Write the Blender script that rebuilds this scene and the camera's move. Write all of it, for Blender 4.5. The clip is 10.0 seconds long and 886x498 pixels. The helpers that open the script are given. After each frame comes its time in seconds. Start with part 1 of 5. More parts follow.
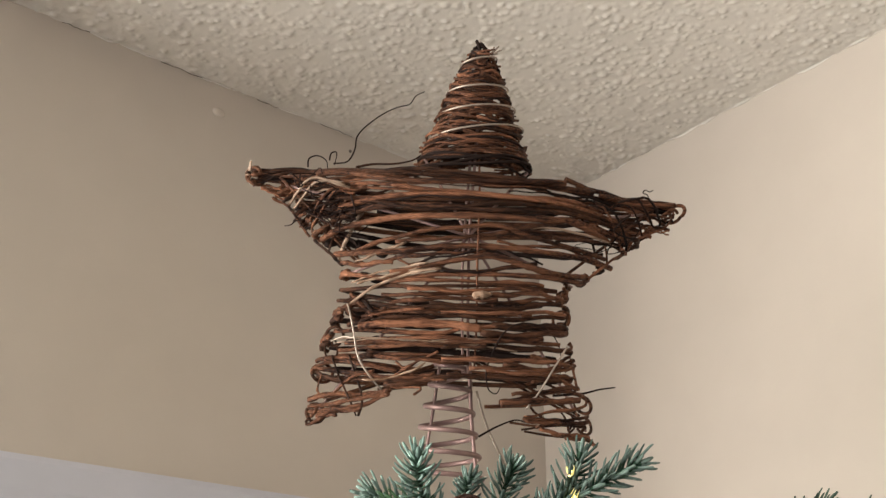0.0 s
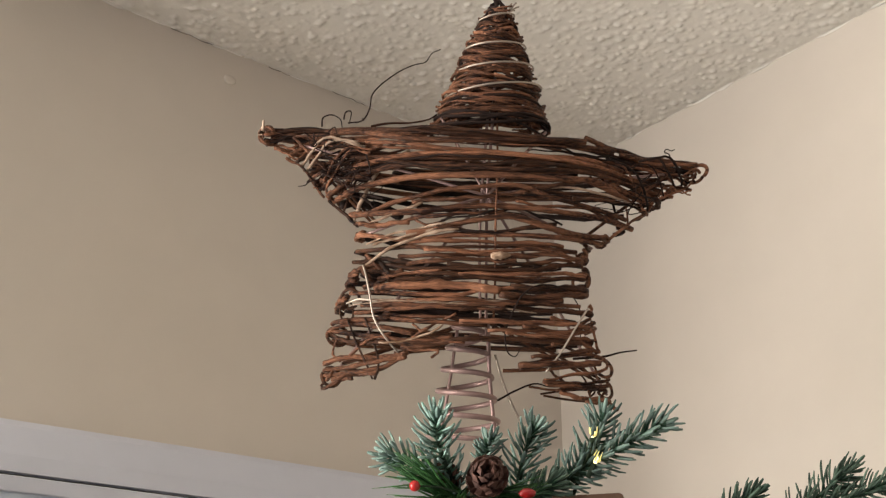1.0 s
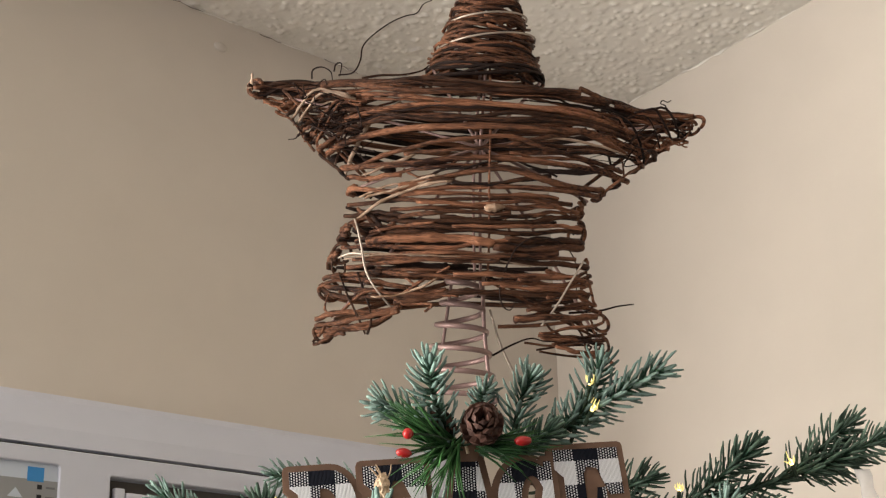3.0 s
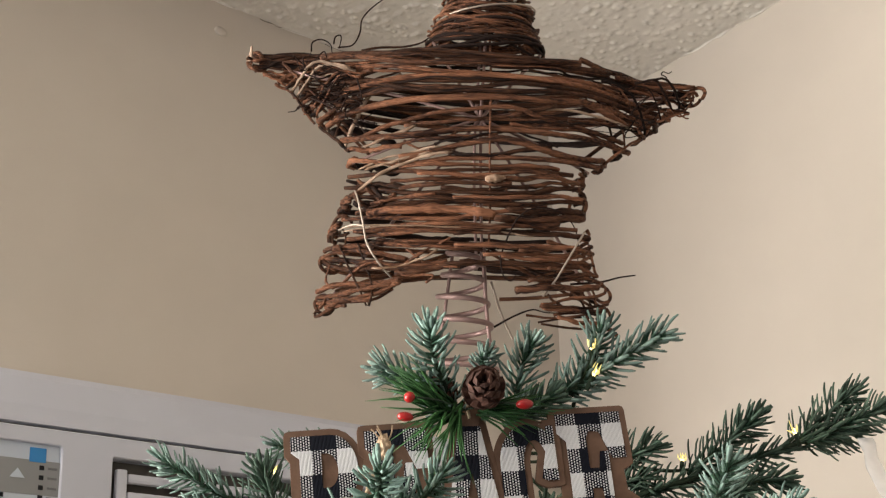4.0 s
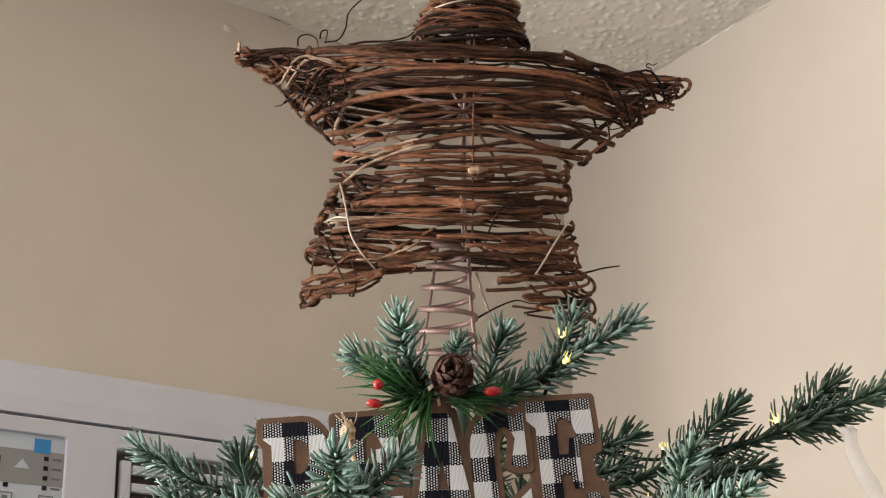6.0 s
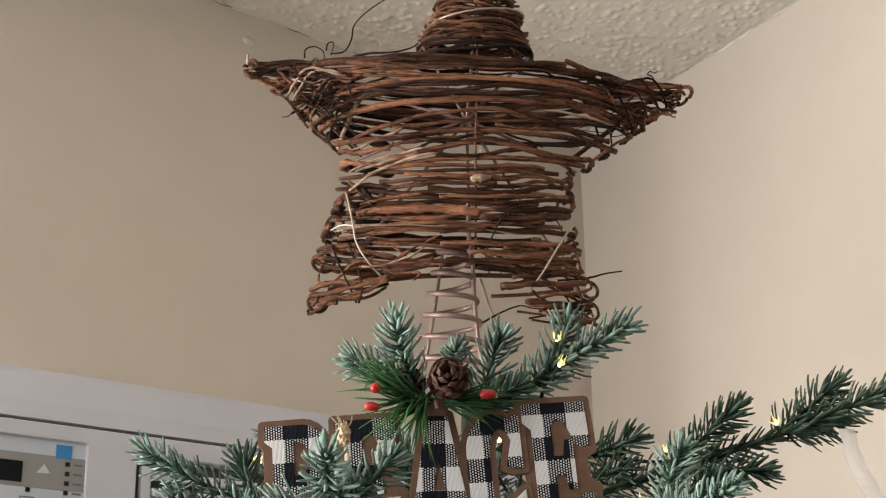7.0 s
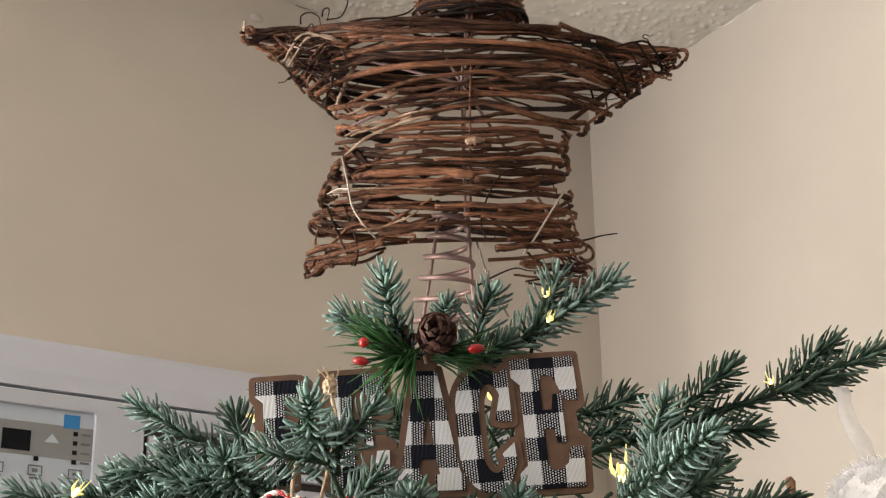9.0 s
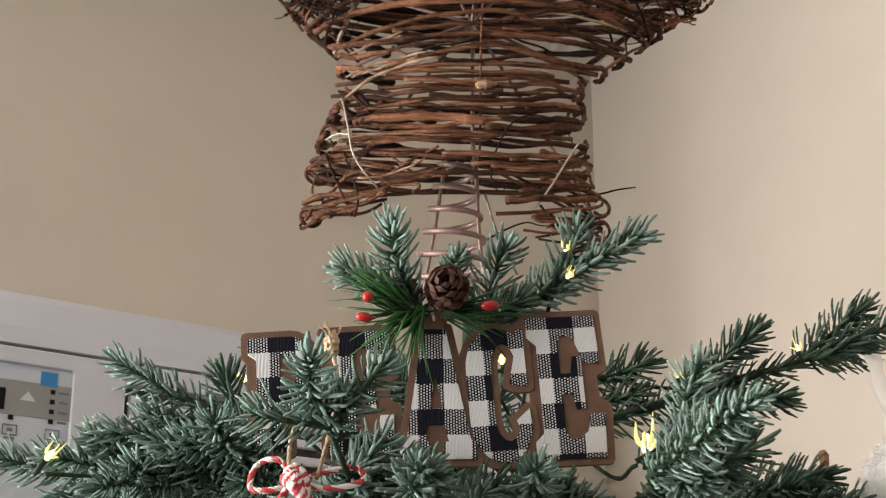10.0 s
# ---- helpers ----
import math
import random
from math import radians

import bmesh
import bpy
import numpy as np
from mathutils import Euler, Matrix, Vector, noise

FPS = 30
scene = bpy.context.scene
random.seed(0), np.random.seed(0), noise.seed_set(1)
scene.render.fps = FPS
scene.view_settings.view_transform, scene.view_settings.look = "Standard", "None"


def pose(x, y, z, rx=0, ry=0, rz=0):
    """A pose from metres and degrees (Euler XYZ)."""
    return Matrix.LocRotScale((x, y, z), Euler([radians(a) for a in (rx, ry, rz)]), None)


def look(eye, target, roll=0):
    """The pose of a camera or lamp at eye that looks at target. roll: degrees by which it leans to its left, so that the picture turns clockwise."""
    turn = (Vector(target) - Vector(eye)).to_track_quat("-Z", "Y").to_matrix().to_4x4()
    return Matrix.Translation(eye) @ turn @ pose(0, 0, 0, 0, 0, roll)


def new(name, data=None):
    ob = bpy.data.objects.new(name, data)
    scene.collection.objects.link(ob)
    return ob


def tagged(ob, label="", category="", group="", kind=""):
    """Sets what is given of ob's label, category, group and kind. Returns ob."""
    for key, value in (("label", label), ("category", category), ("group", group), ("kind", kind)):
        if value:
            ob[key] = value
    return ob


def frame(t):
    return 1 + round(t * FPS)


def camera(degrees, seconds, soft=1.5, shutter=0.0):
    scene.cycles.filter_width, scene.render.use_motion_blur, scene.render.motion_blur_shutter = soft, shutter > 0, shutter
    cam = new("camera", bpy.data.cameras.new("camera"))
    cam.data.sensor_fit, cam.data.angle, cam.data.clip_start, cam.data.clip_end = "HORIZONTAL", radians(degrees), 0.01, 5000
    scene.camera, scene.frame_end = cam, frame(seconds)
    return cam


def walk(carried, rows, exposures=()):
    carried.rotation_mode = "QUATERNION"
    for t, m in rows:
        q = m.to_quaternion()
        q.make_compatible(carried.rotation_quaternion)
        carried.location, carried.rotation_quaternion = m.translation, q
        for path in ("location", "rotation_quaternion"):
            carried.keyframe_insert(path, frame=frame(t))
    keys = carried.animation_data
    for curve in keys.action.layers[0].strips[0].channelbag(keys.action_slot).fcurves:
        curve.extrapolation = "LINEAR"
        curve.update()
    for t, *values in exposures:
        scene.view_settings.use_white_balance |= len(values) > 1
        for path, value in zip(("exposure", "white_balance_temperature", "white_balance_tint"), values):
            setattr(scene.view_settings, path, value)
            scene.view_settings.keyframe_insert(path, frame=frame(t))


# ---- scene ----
cam = camera(36.5, 10.0, soft=1.2, shutter=0.5)
PATH = [
    (0, (0.074, 0.009, 1.596), (-1.318, 1.154, 2.464), -0.1),
    (0.5, (0.061, 0.016, 1.592), (-1.341, 1.157, 2.448), -0.1),
    (1, (0.054, 0.02, 1.593), (-1.358, 1.16, 2.433), -0.1),
    (1.5, (0.046, 0.021, 1.592), (-1.366, 1.169, 2.421), -0.4),
    (2, (0.043, 0.031, 1.587), (-1.374, 1.173, 2.416), -0.2),
    (2.5, (0.04, 0.033, 1.584), (-1.374, 1.181, 2.409), -0.4),
    (4, (0.031, 0.042, 1.564), (-1.387, 1.189, 2.386), -0.9),
    (4.5, (0.027, 0.044, 1.555), (-1.387, 1.192, 2.382), -0.9),
    (5, (0.033, 0.053, 1.55), (-1.389, 1.185, 2.385), -0.6),
    (5.5, (0.048, 0.062, 1.556), (-1.395, 1.175, 2.381), -0.4),
    (7, (0.081, 0.074, 1.548), (-1.4, 1.129, 2.38), -0.1),
    (7.5, (0.099, 0.094, 1.539), (-1.408, 1.105, 2.379), 0.4),
    (8, (0.096, 0.089, 1.533), (-1.405, 1.11, 2.373), 0.2),
    (8.5, (0.093, 0.088, 1.529), (-1.408, 1.112, 2.364), 0.1),
    (9, (0.09, 0.091, 1.53), (-1.418, 1.12, 2.348), 0.0),
    (9.5, (0.073, 0.103, 1.53), (-1.44, 1.134, 2.333), 0.3),
    (10, (0.035, 0.112, 1.546), (-1.475, 1.173, 2.317), 0.7),
]
walk(cam, [(t, look(eye, target, roll)) for t, eye, target, roll in PATH])

# ---- light ----
world = bpy.data.worlds.new("world")
scene.world = world
world.use_nodes = True
wn = world.node_tree
sky = wn.nodes.new("ShaderNodeTexSky")
sky.sky_type, sky.sun_disc = "NISHITA", False
sky.sun_elevation, sky.sun_rotation = radians(35), radians(120)
wn.nodes["Background"].inputs["Strength"].default_value = 0.1
wn.links.new(sky.outputs[0], wn.nodes["Background"].inputs["Color"])


def window_light(name, m, wide, high, watts, colour):
    data = bpy.data.lights.new(name, "AREA")
    data.shape, data.size, data.size_y, data.energy, data.color = "RECTANGLE", wide, high, watts, colour
    ob = new(name, data)
    ob.matrix_basis = m
    return ob


# daylight in three window openings; the unseen south one added to brighten wall_north
window_light("window_daylight", look((-1.125, -0.95, 1.45), (5, -0.95, 1.45)), 1.3, 1.3, 146, (1.0, 0.966, 0.895))
window_light("added_south_fill", look((-0.3, -4.03, 1.5), (-0.3, 5, 1.5)), 1.4, 1.2, 84, (1.0, 0.957, 0.935))
window_light("far_window_daylight", look((3.66, 0.2, 1.4), (-5, 0.2, 1.4)), 1.5, 1.3, 4, (0.50, 0.67, 1.0))


# ---- materials ----
def material(name, colour, rough=0.7, metal=0.0, vary=0.25, scale=60.0, bump=0.2, bump_scale=None, second=None, sharp=0.25,
             stretch=(1, 1, 1), per="island", spread=0.25, coat=0.0, sheen=0.0, through_light=0.0, step=0.001, gloss=0.2):
    """A surface with grain and blotches of two sizes, relief and a spread of brightness from piece to piece."""
    mat = bpy.data.materials.new(name)
    mat.use_nodes = True
    nodes, links = mat.node_tree.nodes, mat.node_tree.links
    shader = nodes["Principled BSDF"]
    shader.inputs["Roughness"].default_value = rough
    shader.inputs["Metallic"].default_value = metal
    shader.inputs["Specular IOR Level"].default_value = gloss
    shader.inputs["Coat Weight"].default_value = coat
    shader.inputs["Sheen Weight"].default_value = sheen
    shader.inputs["Subsurface Weight"].default_value = through_light
    shader.inputs["Subsurface Radius"].default_value = (0.002, 0.002, 0.002)
    place = nodes.new("ShaderNodeTexCoord")
    mapping = nodes.new("ShaderNodeMapping")
    mapping.inputs["Scale"].default_value = stretch
    links.new(place.outputs["Object"], mapping.inputs["Vector"])
    fine, wide = nodes.new("ShaderNodeTexNoise"), nodes.new("ShaderNodeTexNoise")
    fine.inputs["Scale"].default_value, fine.inputs["Detail"].default_value = scale, 6
    wide.inputs["Scale"].default_value, wide.inputs["Detail"].default_value = scale / 9, 3
    for n in (fine, wide):
        links.new(mapping.outputs[0], n.inputs["Vector"])
    ramp = nodes.new("ShaderNodeMix")
    ramp.data_type = "RGBA"
    dark = second or tuple(c * (1 - vary) for c in colour)
    ramp.inputs["A"].default_value = (*dark, 1)
    ramp.inputs["B"].default_value = (*colour, 1)
    both = nodes.new("ShaderNodeMath")
    both.operation = "ADD"
    links.new(fine.outputs["Fac"], both.inputs[0])
    links.new(wide.outputs["Fac"], both.inputs[1])
    span = nodes.new("ShaderNodeMapRange")
    span.inputs["From Min"].default_value, span.inputs["From Max"].default_value = 1 - sharp, 1 + sharp
    links.new(both.outputs[0], span.inputs["Value"])
    links.new(span.outputs[0], ramp.inputs["Factor"])
    out = ramp.outputs["Result"]
    if spread:
        hsv = nodes.new("ShaderNodeHueSaturation")
        info = nodes.new("ShaderNodeNewGeometry" if per == "island" else "ShaderNodeObjectInfo")
        rnd = nodes.new("ShaderNodeMapRange")
        rnd.inputs["To Min"].default_value, rnd.inputs["To Max"].default_value = 1 - spread, 1 + spread
        links.new(info.outputs["Random Per Island" if per == "island" else "Random"], rnd.inputs["Value"])
        links.new(rnd.outputs[0], hsv.inputs["Value"])
        links.new(out, hsv.inputs["Color"])
        out = hsv.outputs[0]
    links.new(out, shader.inputs["Base Color"])
    if bump:
        b = nodes.new("ShaderNodeBump")
        b.inputs["Strength"].default_value, b.inputs["Distance"].default_value = bump, step
        rel = nodes.new("ShaderNodeTexNoise")
        rel.inputs["Scale"].default_value, rel.inputs["Detail"].default_value = bump_scale or scale, 5
        links.new(mapping.outputs[0], rel.inputs["Vector"])
        links.new(rel.outputs["Fac"], b.inputs["Height"])
        links.new(b.outputs[0], shader.inputs["Normal"])
    return mat


def glowing(name, colour, strength):
    mat = bpy.data.materials.new(name)
    mat.use_nodes = True
    shader = mat.node_tree.nodes["Principled BSDF"]
    shader.inputs["Base Color"].default_value = (*colour, 1)
    shader.inputs["Emission Color"].default_value = (*colour, 1)
    shader.inputs["Emission Strength"].default_value = strength
    return mat


def plaid(name, square, thread):
    """Buffalo check: white and black squares, and a speckled weave where black crosses white."""
    mat = bpy.data.materials.new(name)
    mat.use_nodes = True
    nodes, links = mat.node_tree.nodes, mat.node_tree.links
    shader = nodes["Principled BSDF"]
    shader.inputs["Roughness"].default_value = 0.9
    shader.inputs["Specular IOR Level"].default_value = 0.08
    place = nodes.new("ShaderNodeTexCoord")
    warp = nodes.new("ShaderNodeTexNoise")
    warp.inputs["Scale"].default_value = 60
    links.new(place.outputs["Object"], warp.inputs["Vector"])
    shift = nodes.new("ShaderNodeVectorMath")
    shift.operation = "MULTIPLY_ADD"
    shift.inputs[1].default_value = (0.0012, 0.0012, 0)
    links.new(warp.outputs["Color"], shift.inputs[0])
    links.new(place.outputs["Object"], shift.inputs[2])
    axes = nodes.new("ShaderNodeSeparateXYZ")
    links.new(shift.outputs[0], axes.inputs[0])

    def maths(op, a, b):
        n = nodes.new("ShaderNodeMath")
        n.operation = op
        for i, value in enumerate((a, b)):
            if isinstance(value, (int, float)):
                n.inputs[i].default_value = value
            else:
                links.new(value, n.inputs[i])
        return n.outputs[0]

    def stripe(axis, width, share=0.5):
        return maths("LESS_THAN", maths("FLOORED_MODULO", maths("DIVIDE", axis, width * 2), 1.0), share)

    across, along = stripe(axes.outputs[0], square), stripe(axes.outputs[1], square)
    weave = maths("SUBTRACT", 1.0, maths("MULTIPLY", stripe(axes.outputs[0], thread, 0.52), stripe(maths("ADD", axes.outputs[1], maths("MULTIPLY", stripe(axes.outputs[0], thread * 2), thread)), thread, 0.54)))
    total = maths("ADD", across, along)
    same_black = maths("GREATER_THAN", total, 1.5)
    half = maths("MULTIPLY", maths("LESS_THAN", maths("ABSOLUTE", maths("SUBTRACT", total, 1.0), 0), 0.5), weave)
    black = maths("MAXIMUM", same_black, half)
    ribs = nodes.new("ShaderNodeTexWave")
    ribs.inputs["Scale"].default_value, ribs.inputs["Distortion"].default_value = 0.32 / thread, 1.5
    links.new(place.outputs["Object"], ribs.inputs["Vector"])
    white = nodes.new("ShaderNodeMix")
    white.data_type = "RGBA"
    white.inputs["A"].default_value, white.inputs["B"].default_value = (0.43, 0.43, 0.45, 1), (0.68, 0.68, 0.69, 1)
    links.new(ribs.outputs["Fac"], white.inputs["Factor"])
    mix = nodes.new("ShaderNodeMix")
    mix.data_type = "RGBA"
    mix.inputs["B"].default_value = (0.008, 0.009, 0.014, 1)
    links.new(white.outputs["Result"], mix.inputs["A"])
    links.new(black, mix.inputs["Factor"])
    links.new(mix.outputs["Result"], shader.inputs["Base Color"])
    b = nodes.new("ShaderNodeBump")
    b.inputs["Strength"].default_value, b.inputs["Distance"].default_value = 0.5, 0.0006
    links.new(ribs.outputs["Fac"], b.inputs["Height"])
    links.new(b.outputs[0], shader.inputs["Normal"])
    return mat


# grey picked for the unseen walls to dim and cool bounced light
FAR_WALL = material("unseen_wall_bounce_grey", (0.27, 0.29, 0.33), 0.75, vary=0.06, scale=14, bump=0.12, bump_scale=260, spread=0, step=0.0008)
WALL = material("beige_wall_paint", (0.58, 0.520, 0.452), 0.75, vary=0.05, scale=14, bump=0.12, bump_scale=260, spread=0, step=0.0008)
CEILING = material("textured_ceiling_paint", (0.72, 0.683, 0.624), 0.9, vary=0.1, scale=40, bump=0.45, bump_scale=700, spread=0, step=0.0012)
# floor out of view, darkened to cut the light it bounces
FLOOR = material("oak_floor", (0.085, 0.065, 0.047), 0.5, vary=0.4, scale=9, stretch=(1, 12, 1), spread=0)
TRIM = material("white_trim", (0.8, 0.79, 0.77), 0.5, vary=0.04, scale=20, bump=0.05, spread=0)
AC_WHITE = material("white_appliance_plastic", (0.53, 0.54, 0.605), 0.42, vary=0.04, scale=25, bump=0.1, bump_scale=900, spread=0, step=0.0003)
AC_DARK = material("gap_shade_dark", (0.09, 0.08, 0.072), 0.7, vary=0.3, spread=0)
AC_PANEL = material("pale_grey_panel", (0.48, 0.525, 0.60), 0.3, vary=0.03, scale=30, bump=0.03, spread=0)
AC_GREY = material("grey_print", (0.26, 0.26, 0.265), 0.4, vary=0.05, bump=0.03, spread=0)
AC_BLACK = material("black_display", (0.012, 0.013, 0.016), 0.15, vary=0.1, bump=0, spread=0)
AC_BLUE = material("blue_sticker", (0.045, 0.23, 0.52), 0.35, vary=0.1, bump=0, spread=0)
AC_PRINT = material("dark_print", (0.16, 0.16, 0.165), 0.5, vary=0.1, bump=0, spread=0)
VINE = material("grapevine_bark", (0.168, 0.073, 0.040), 0.5, second=(0.015, 0.006, 0.004), scale=900, stretch=(0.06, 1, 1), bump=0.9, bump_scale=1000, per="object", spread=0.7, step=0.0016, sharp=0.2, gloss=0.12)
VINE_PALE = material("pale_split_vine", (0.44, 0.32, 0.24), 0.8, second=(0.12, 0.065, 0.035), scale=260, stretch=(0.3, 1, 1), bump=0.6, per="object", spread=0.3)
# near black: tendrils, and back strands that carry the star's inner shade
TENDRIL_AND_SHADE = material("dark_tendril_and_inner_shade", (0.017, 0.007, 0.0045), 0.8, vary=0.5, scale=300, bump=0.5, per="object", spread=0.3)
COPPER_WIRE = material("painted_mauve_wire", (0.27, 0.175, 0.158), 0.4, metal=0.3, vary=0.25, scale=160, bump=0.1, spread=0.1)
SILVER = material("silver_light_wire", (0.36, 0.30, 0.25), 0.42, metal=0.6, vary=0.15, scale=200, bump=0.1, spread=0)
NEEDLE_BLUE = material("blue_green_needles", (0.22, 0.295, 0.262), 0.75, second=(0.09, 0.142, 0.12), scale=90, bump=0.15, spread=0.35, through_light=0.15, gloss=0.1)
NEEDLE_PALE = material("pale_blue_needles", (0.25, 0.345, 0.305), 0.75, second=(0.12, 0.19, 0.165), scale=90, bump=0.15, spread=0.35, through_light=0.15, gloss=0.1)
NEEDLE_GREEN = material("deep_green_needles", (0.125, 0.182, 0.138), 0.75, second=(0.045, 0.074, 0.056), scale=90, bump=0.15, spread=0.4, through_light=0.1, gloss=0.1)
NEEDLE_ROOT = material("green_needle_roots", (0.06, 0.125, 0.08), 0.55, second=(0.026, 0.06, 0.04), scale=90, bump=0.15, spread=0.3)
NEEDLE_LONG = material("bright_green_long_needles", (0.045, 0.125, 0.038), 0.45, second=(0.014, 0.045, 0.015), scale=120, bump=0.1, spread=0.4)
BRANCH_BARK = material("green_wrapped_wire", (0.03, 0.05, 0.03), 0.7, vary=0.5, scale=200, spread=0)
POLE = material("green_metal_pole", (0.03, 0.05, 0.035), 0.5, vary=0.3, scale=50, spread=0)
CARDBOARD = material("brown_fibreboard", (0.150, 0.088, 0.060), 0.85, vary=0.3, scale=180, bump=0.35, per="object", spread=0.05)
PLAID = plaid("black_white_plaid", 0.0124, 0.00068)
CONE_SCALE = material("pine_cone_scale", (0.11, 0.054, 0.04), 0.7, second=(0.035, 0.016, 0.012), scale=260, bump=0.6, per="object", spread=0.35)
BERRY = material("red_berry", (0.30, 0.012, 0.012), 0.3, second=(0.20, 0.008, 0.008), scale=90, bump=0.05, per="object", spread=0.1, coat=0.5)
TWINE = material("jute_twine", (0.46, 0.36, 0.26), 0.95, second=(0.26, 0.18, 0.11), scale=600, bump=0.9, per="object", spread=0.12)
RED_CORD = material("red_cord", (0.52, 0.075, 0.085), 0.8, vary=0.3, scale=500, bump=0.6, spread=0.1)
WHITE_CORD = material("white_cord", (0.75, 0.70, 0.67), 0.85, vary=0.2, scale=500, bump=0.6, spread=0.05)
FLUFF = material("white_fluff", (0.90, 0.88, 0.90), 0.95, vary=0.04, scale=200, bump=0.3, spread=0.03, sheen=0.4, through_light=0.3)
RIBBON = material("sheer_white_ribbon", (0.78, 0.76, 0.76), 0.7, vary=0.08, scale=200, bump=0.4, spread=0)
RIBBON.node_tree.nodes["Principled BSDF"].inputs["Alpha"].default_value = 0.4
WOOD_STUB = material("small_wood_stub", (0.27, 0.14, 0.075), 0.8, vary=0.4, scale=200, bump=0.5, spread=0)
BULB = glowing("warm_led", (1.0, 0.78, 0.30), 3.2)
# caps glow to stand in for the bulb's light passing through them
BULB_CAP = glowing("bulb_cap_added_glow", (0.70, 0.60, 0.22), 0.9)
PINHEAD = material("grey_speck", (0.2, 0.17, 0.15), 0.8, vary=0.2, spread=0)


# ---- mesh helpers ----
def mesh_of(name, verts, faces, mat, smooth=False):
    me = bpy.data.meshes.new(name)
    me.from_pydata([tuple(v) for v in verts], [], faces)
    me.materials.append(mat)
    if smooth:
        me.polygons.foreach_set("use_smooth", [True] * len(me.polygons))
    me.update()
    return me


def part(name, shape, mat, parent, label=""):
    """Links a bmesh or a mesh as one object under a thing or a part, its points in the parent's own space."""
    if isinstance(shape, bmesh.types.BMesh):
        me = bpy.data.meshes.new(name)
        shape.to_mesh(me)
        shape.free()
        me.materials.append(mat)
    else:
        me = shape
    ob = new(name, me)
    ob.parent = parent
    return tagged(ob, label)


def thing(name, m, label, category, group="", kind=""):
    ob = new(name)
    ob.empty_display_size = 0.05
    ob.matrix_basis = m
    return tagged(ob, label, category, group, kind)


def structure(name, bm, mat, label, category):
    me = bpy.data.meshes.new(name)
    bm.to_mesh(me)
    bm.free()
    me.materials.append(mat)
    return tagged(new(name, me), label, category, kind="structure")


def box(bm, x0, x1, y0, y1, z0, z1, bevel=0.0):
    made = bmesh.ops.create_cube(bm, size=1)["verts"]
    bmesh.ops.transform(bm, verts=made, matrix=Matrix.Translation(((x0 + x1) / 2, (y0 + y1) / 2, (z0 + z1) / 2)) @ Matrix.Diagonal((x1 - x0, y1 - y0, z1 - z0, 1)))
    if bevel:
        edges = list({e for v in made for e in v.link_edges})
        bmesh.ops.bevel(bm, geom=edges, offset=bevel, segments=2, affect="EDGES", profile=0.6)
    return bm


def tube_data(points, radii, sides=7, rough=0.0, rng=None, verts=None, faces=None):
    """Points and faces of a bent, tapering round rod, capped at both ends."""
    verts = [] if verts is None else verts
    faces = [] if faces is None else faces
    pts = [Vector(p) for p in points]
    start = len(verts)
    ref = None
    for i, p in enumerate(pts):
        way = (pts[min(i + 1, len(pts) - 1)] - pts[max(i - 1, 0)]).normalized()
        if ref is None:
            ref = way.orthogonal().normalized()
        ref = (ref - way * ref.dot(way)).normalized()
        side = way.cross(ref)
        r = radii[i] if hasattr(radii, "__len__") else radii
        for k in range(sides):
            a = 2 * math.pi * k / sides
            rr = r * (1 + (rng.uniform(-rough, rough) if rough else 0))
            verts.append(p + (ref * math.cos(a) + side * math.sin(a)) * rr)
    n = len(pts)
    for i in range(n - 1):
        for k in range(sides):
            a, b = start + i * sides + k, start + i * sides + (k + 1) % sides
            faces.append((a, b, b + sides, a + sides))
    faces.append(tuple(start + k for k in reversed(range(sides))))
    faces.append(tuple(start + (n - 1) * sides + k for k in range(sides)))
    return verts, faces


def tube(name, points, radii, mat, sides=7, rough=0.0, rng=None):
    v, f = tube_data(points, radii, sides, rough, rng)
    return mesh_of(name, v, f, mat, smooth=True)


def smooth_line(points, n):
    """A smooth line through a few points."""
    pts = [Vector(p) for p in points]
    pts = [pts[0] * 2 - pts[1]] + pts + [pts[-1] * 2 - pts[-2]]
    out = []
    spans = len(pts) - 3
    for j in range(n + 1):
        t = j / n * spans
        i = min(int(t), spans - 1)
        t -= i
        a, b, c, d = pts[i:i + 4]
        out.append(0.5 * (b * 2 + (c - a) * t + (a * 2 - b * 5 + c * 4 - d) * t * t + (b * 3 - a - c * 3 + d) * t ** 3))
    return out


def arc(cx, cy, rx, ry, a0, a1, n=12):
    return [(cx + rx * math.cos(radians(a0 + (a1 - a0) * i / n)), cy + ry * math.sin(radians(a0 + (a1 - a0) * i / n))) for i in range(n + 1)]


def slab(name, loops, z0, z1, mat, edge=0.00015):
    """A flat plate with the loops as outline and holes."""
    curve = bpy.data.curves.new(name, "CURVE")
    curve.dimensions, curve.fill_mode = "2D", "BOTH"
    curve.extrude = (z1 - z0) / 2 - edge
    curve.bevel_depth, curve.bevel_resolution = edge, 1
    for loop in loops:
        sp = curve.splines.new("POLY")
        sp.points.add(len(loop) - 1)
        for q, (x, y) in zip(sp.points, loop):
            q.co = (x, y, 0, 1)
        sp.use_cyclic_u = True
    tmp = new("outline", curve)
    bpy.context.view_layer.update()
    me = bpy.data.meshes.new_from_object(tmp.evaluated_get(bpy.context.evaluated_depsgraph_get()))
    bpy.data.objects.remove(tmp)
    me.name = name
    me.transform(Matrix.Translation((0, 0, (z0 + z1) / 2)))
    me.materials.clear()
    me.materials.append(mat)
    return me


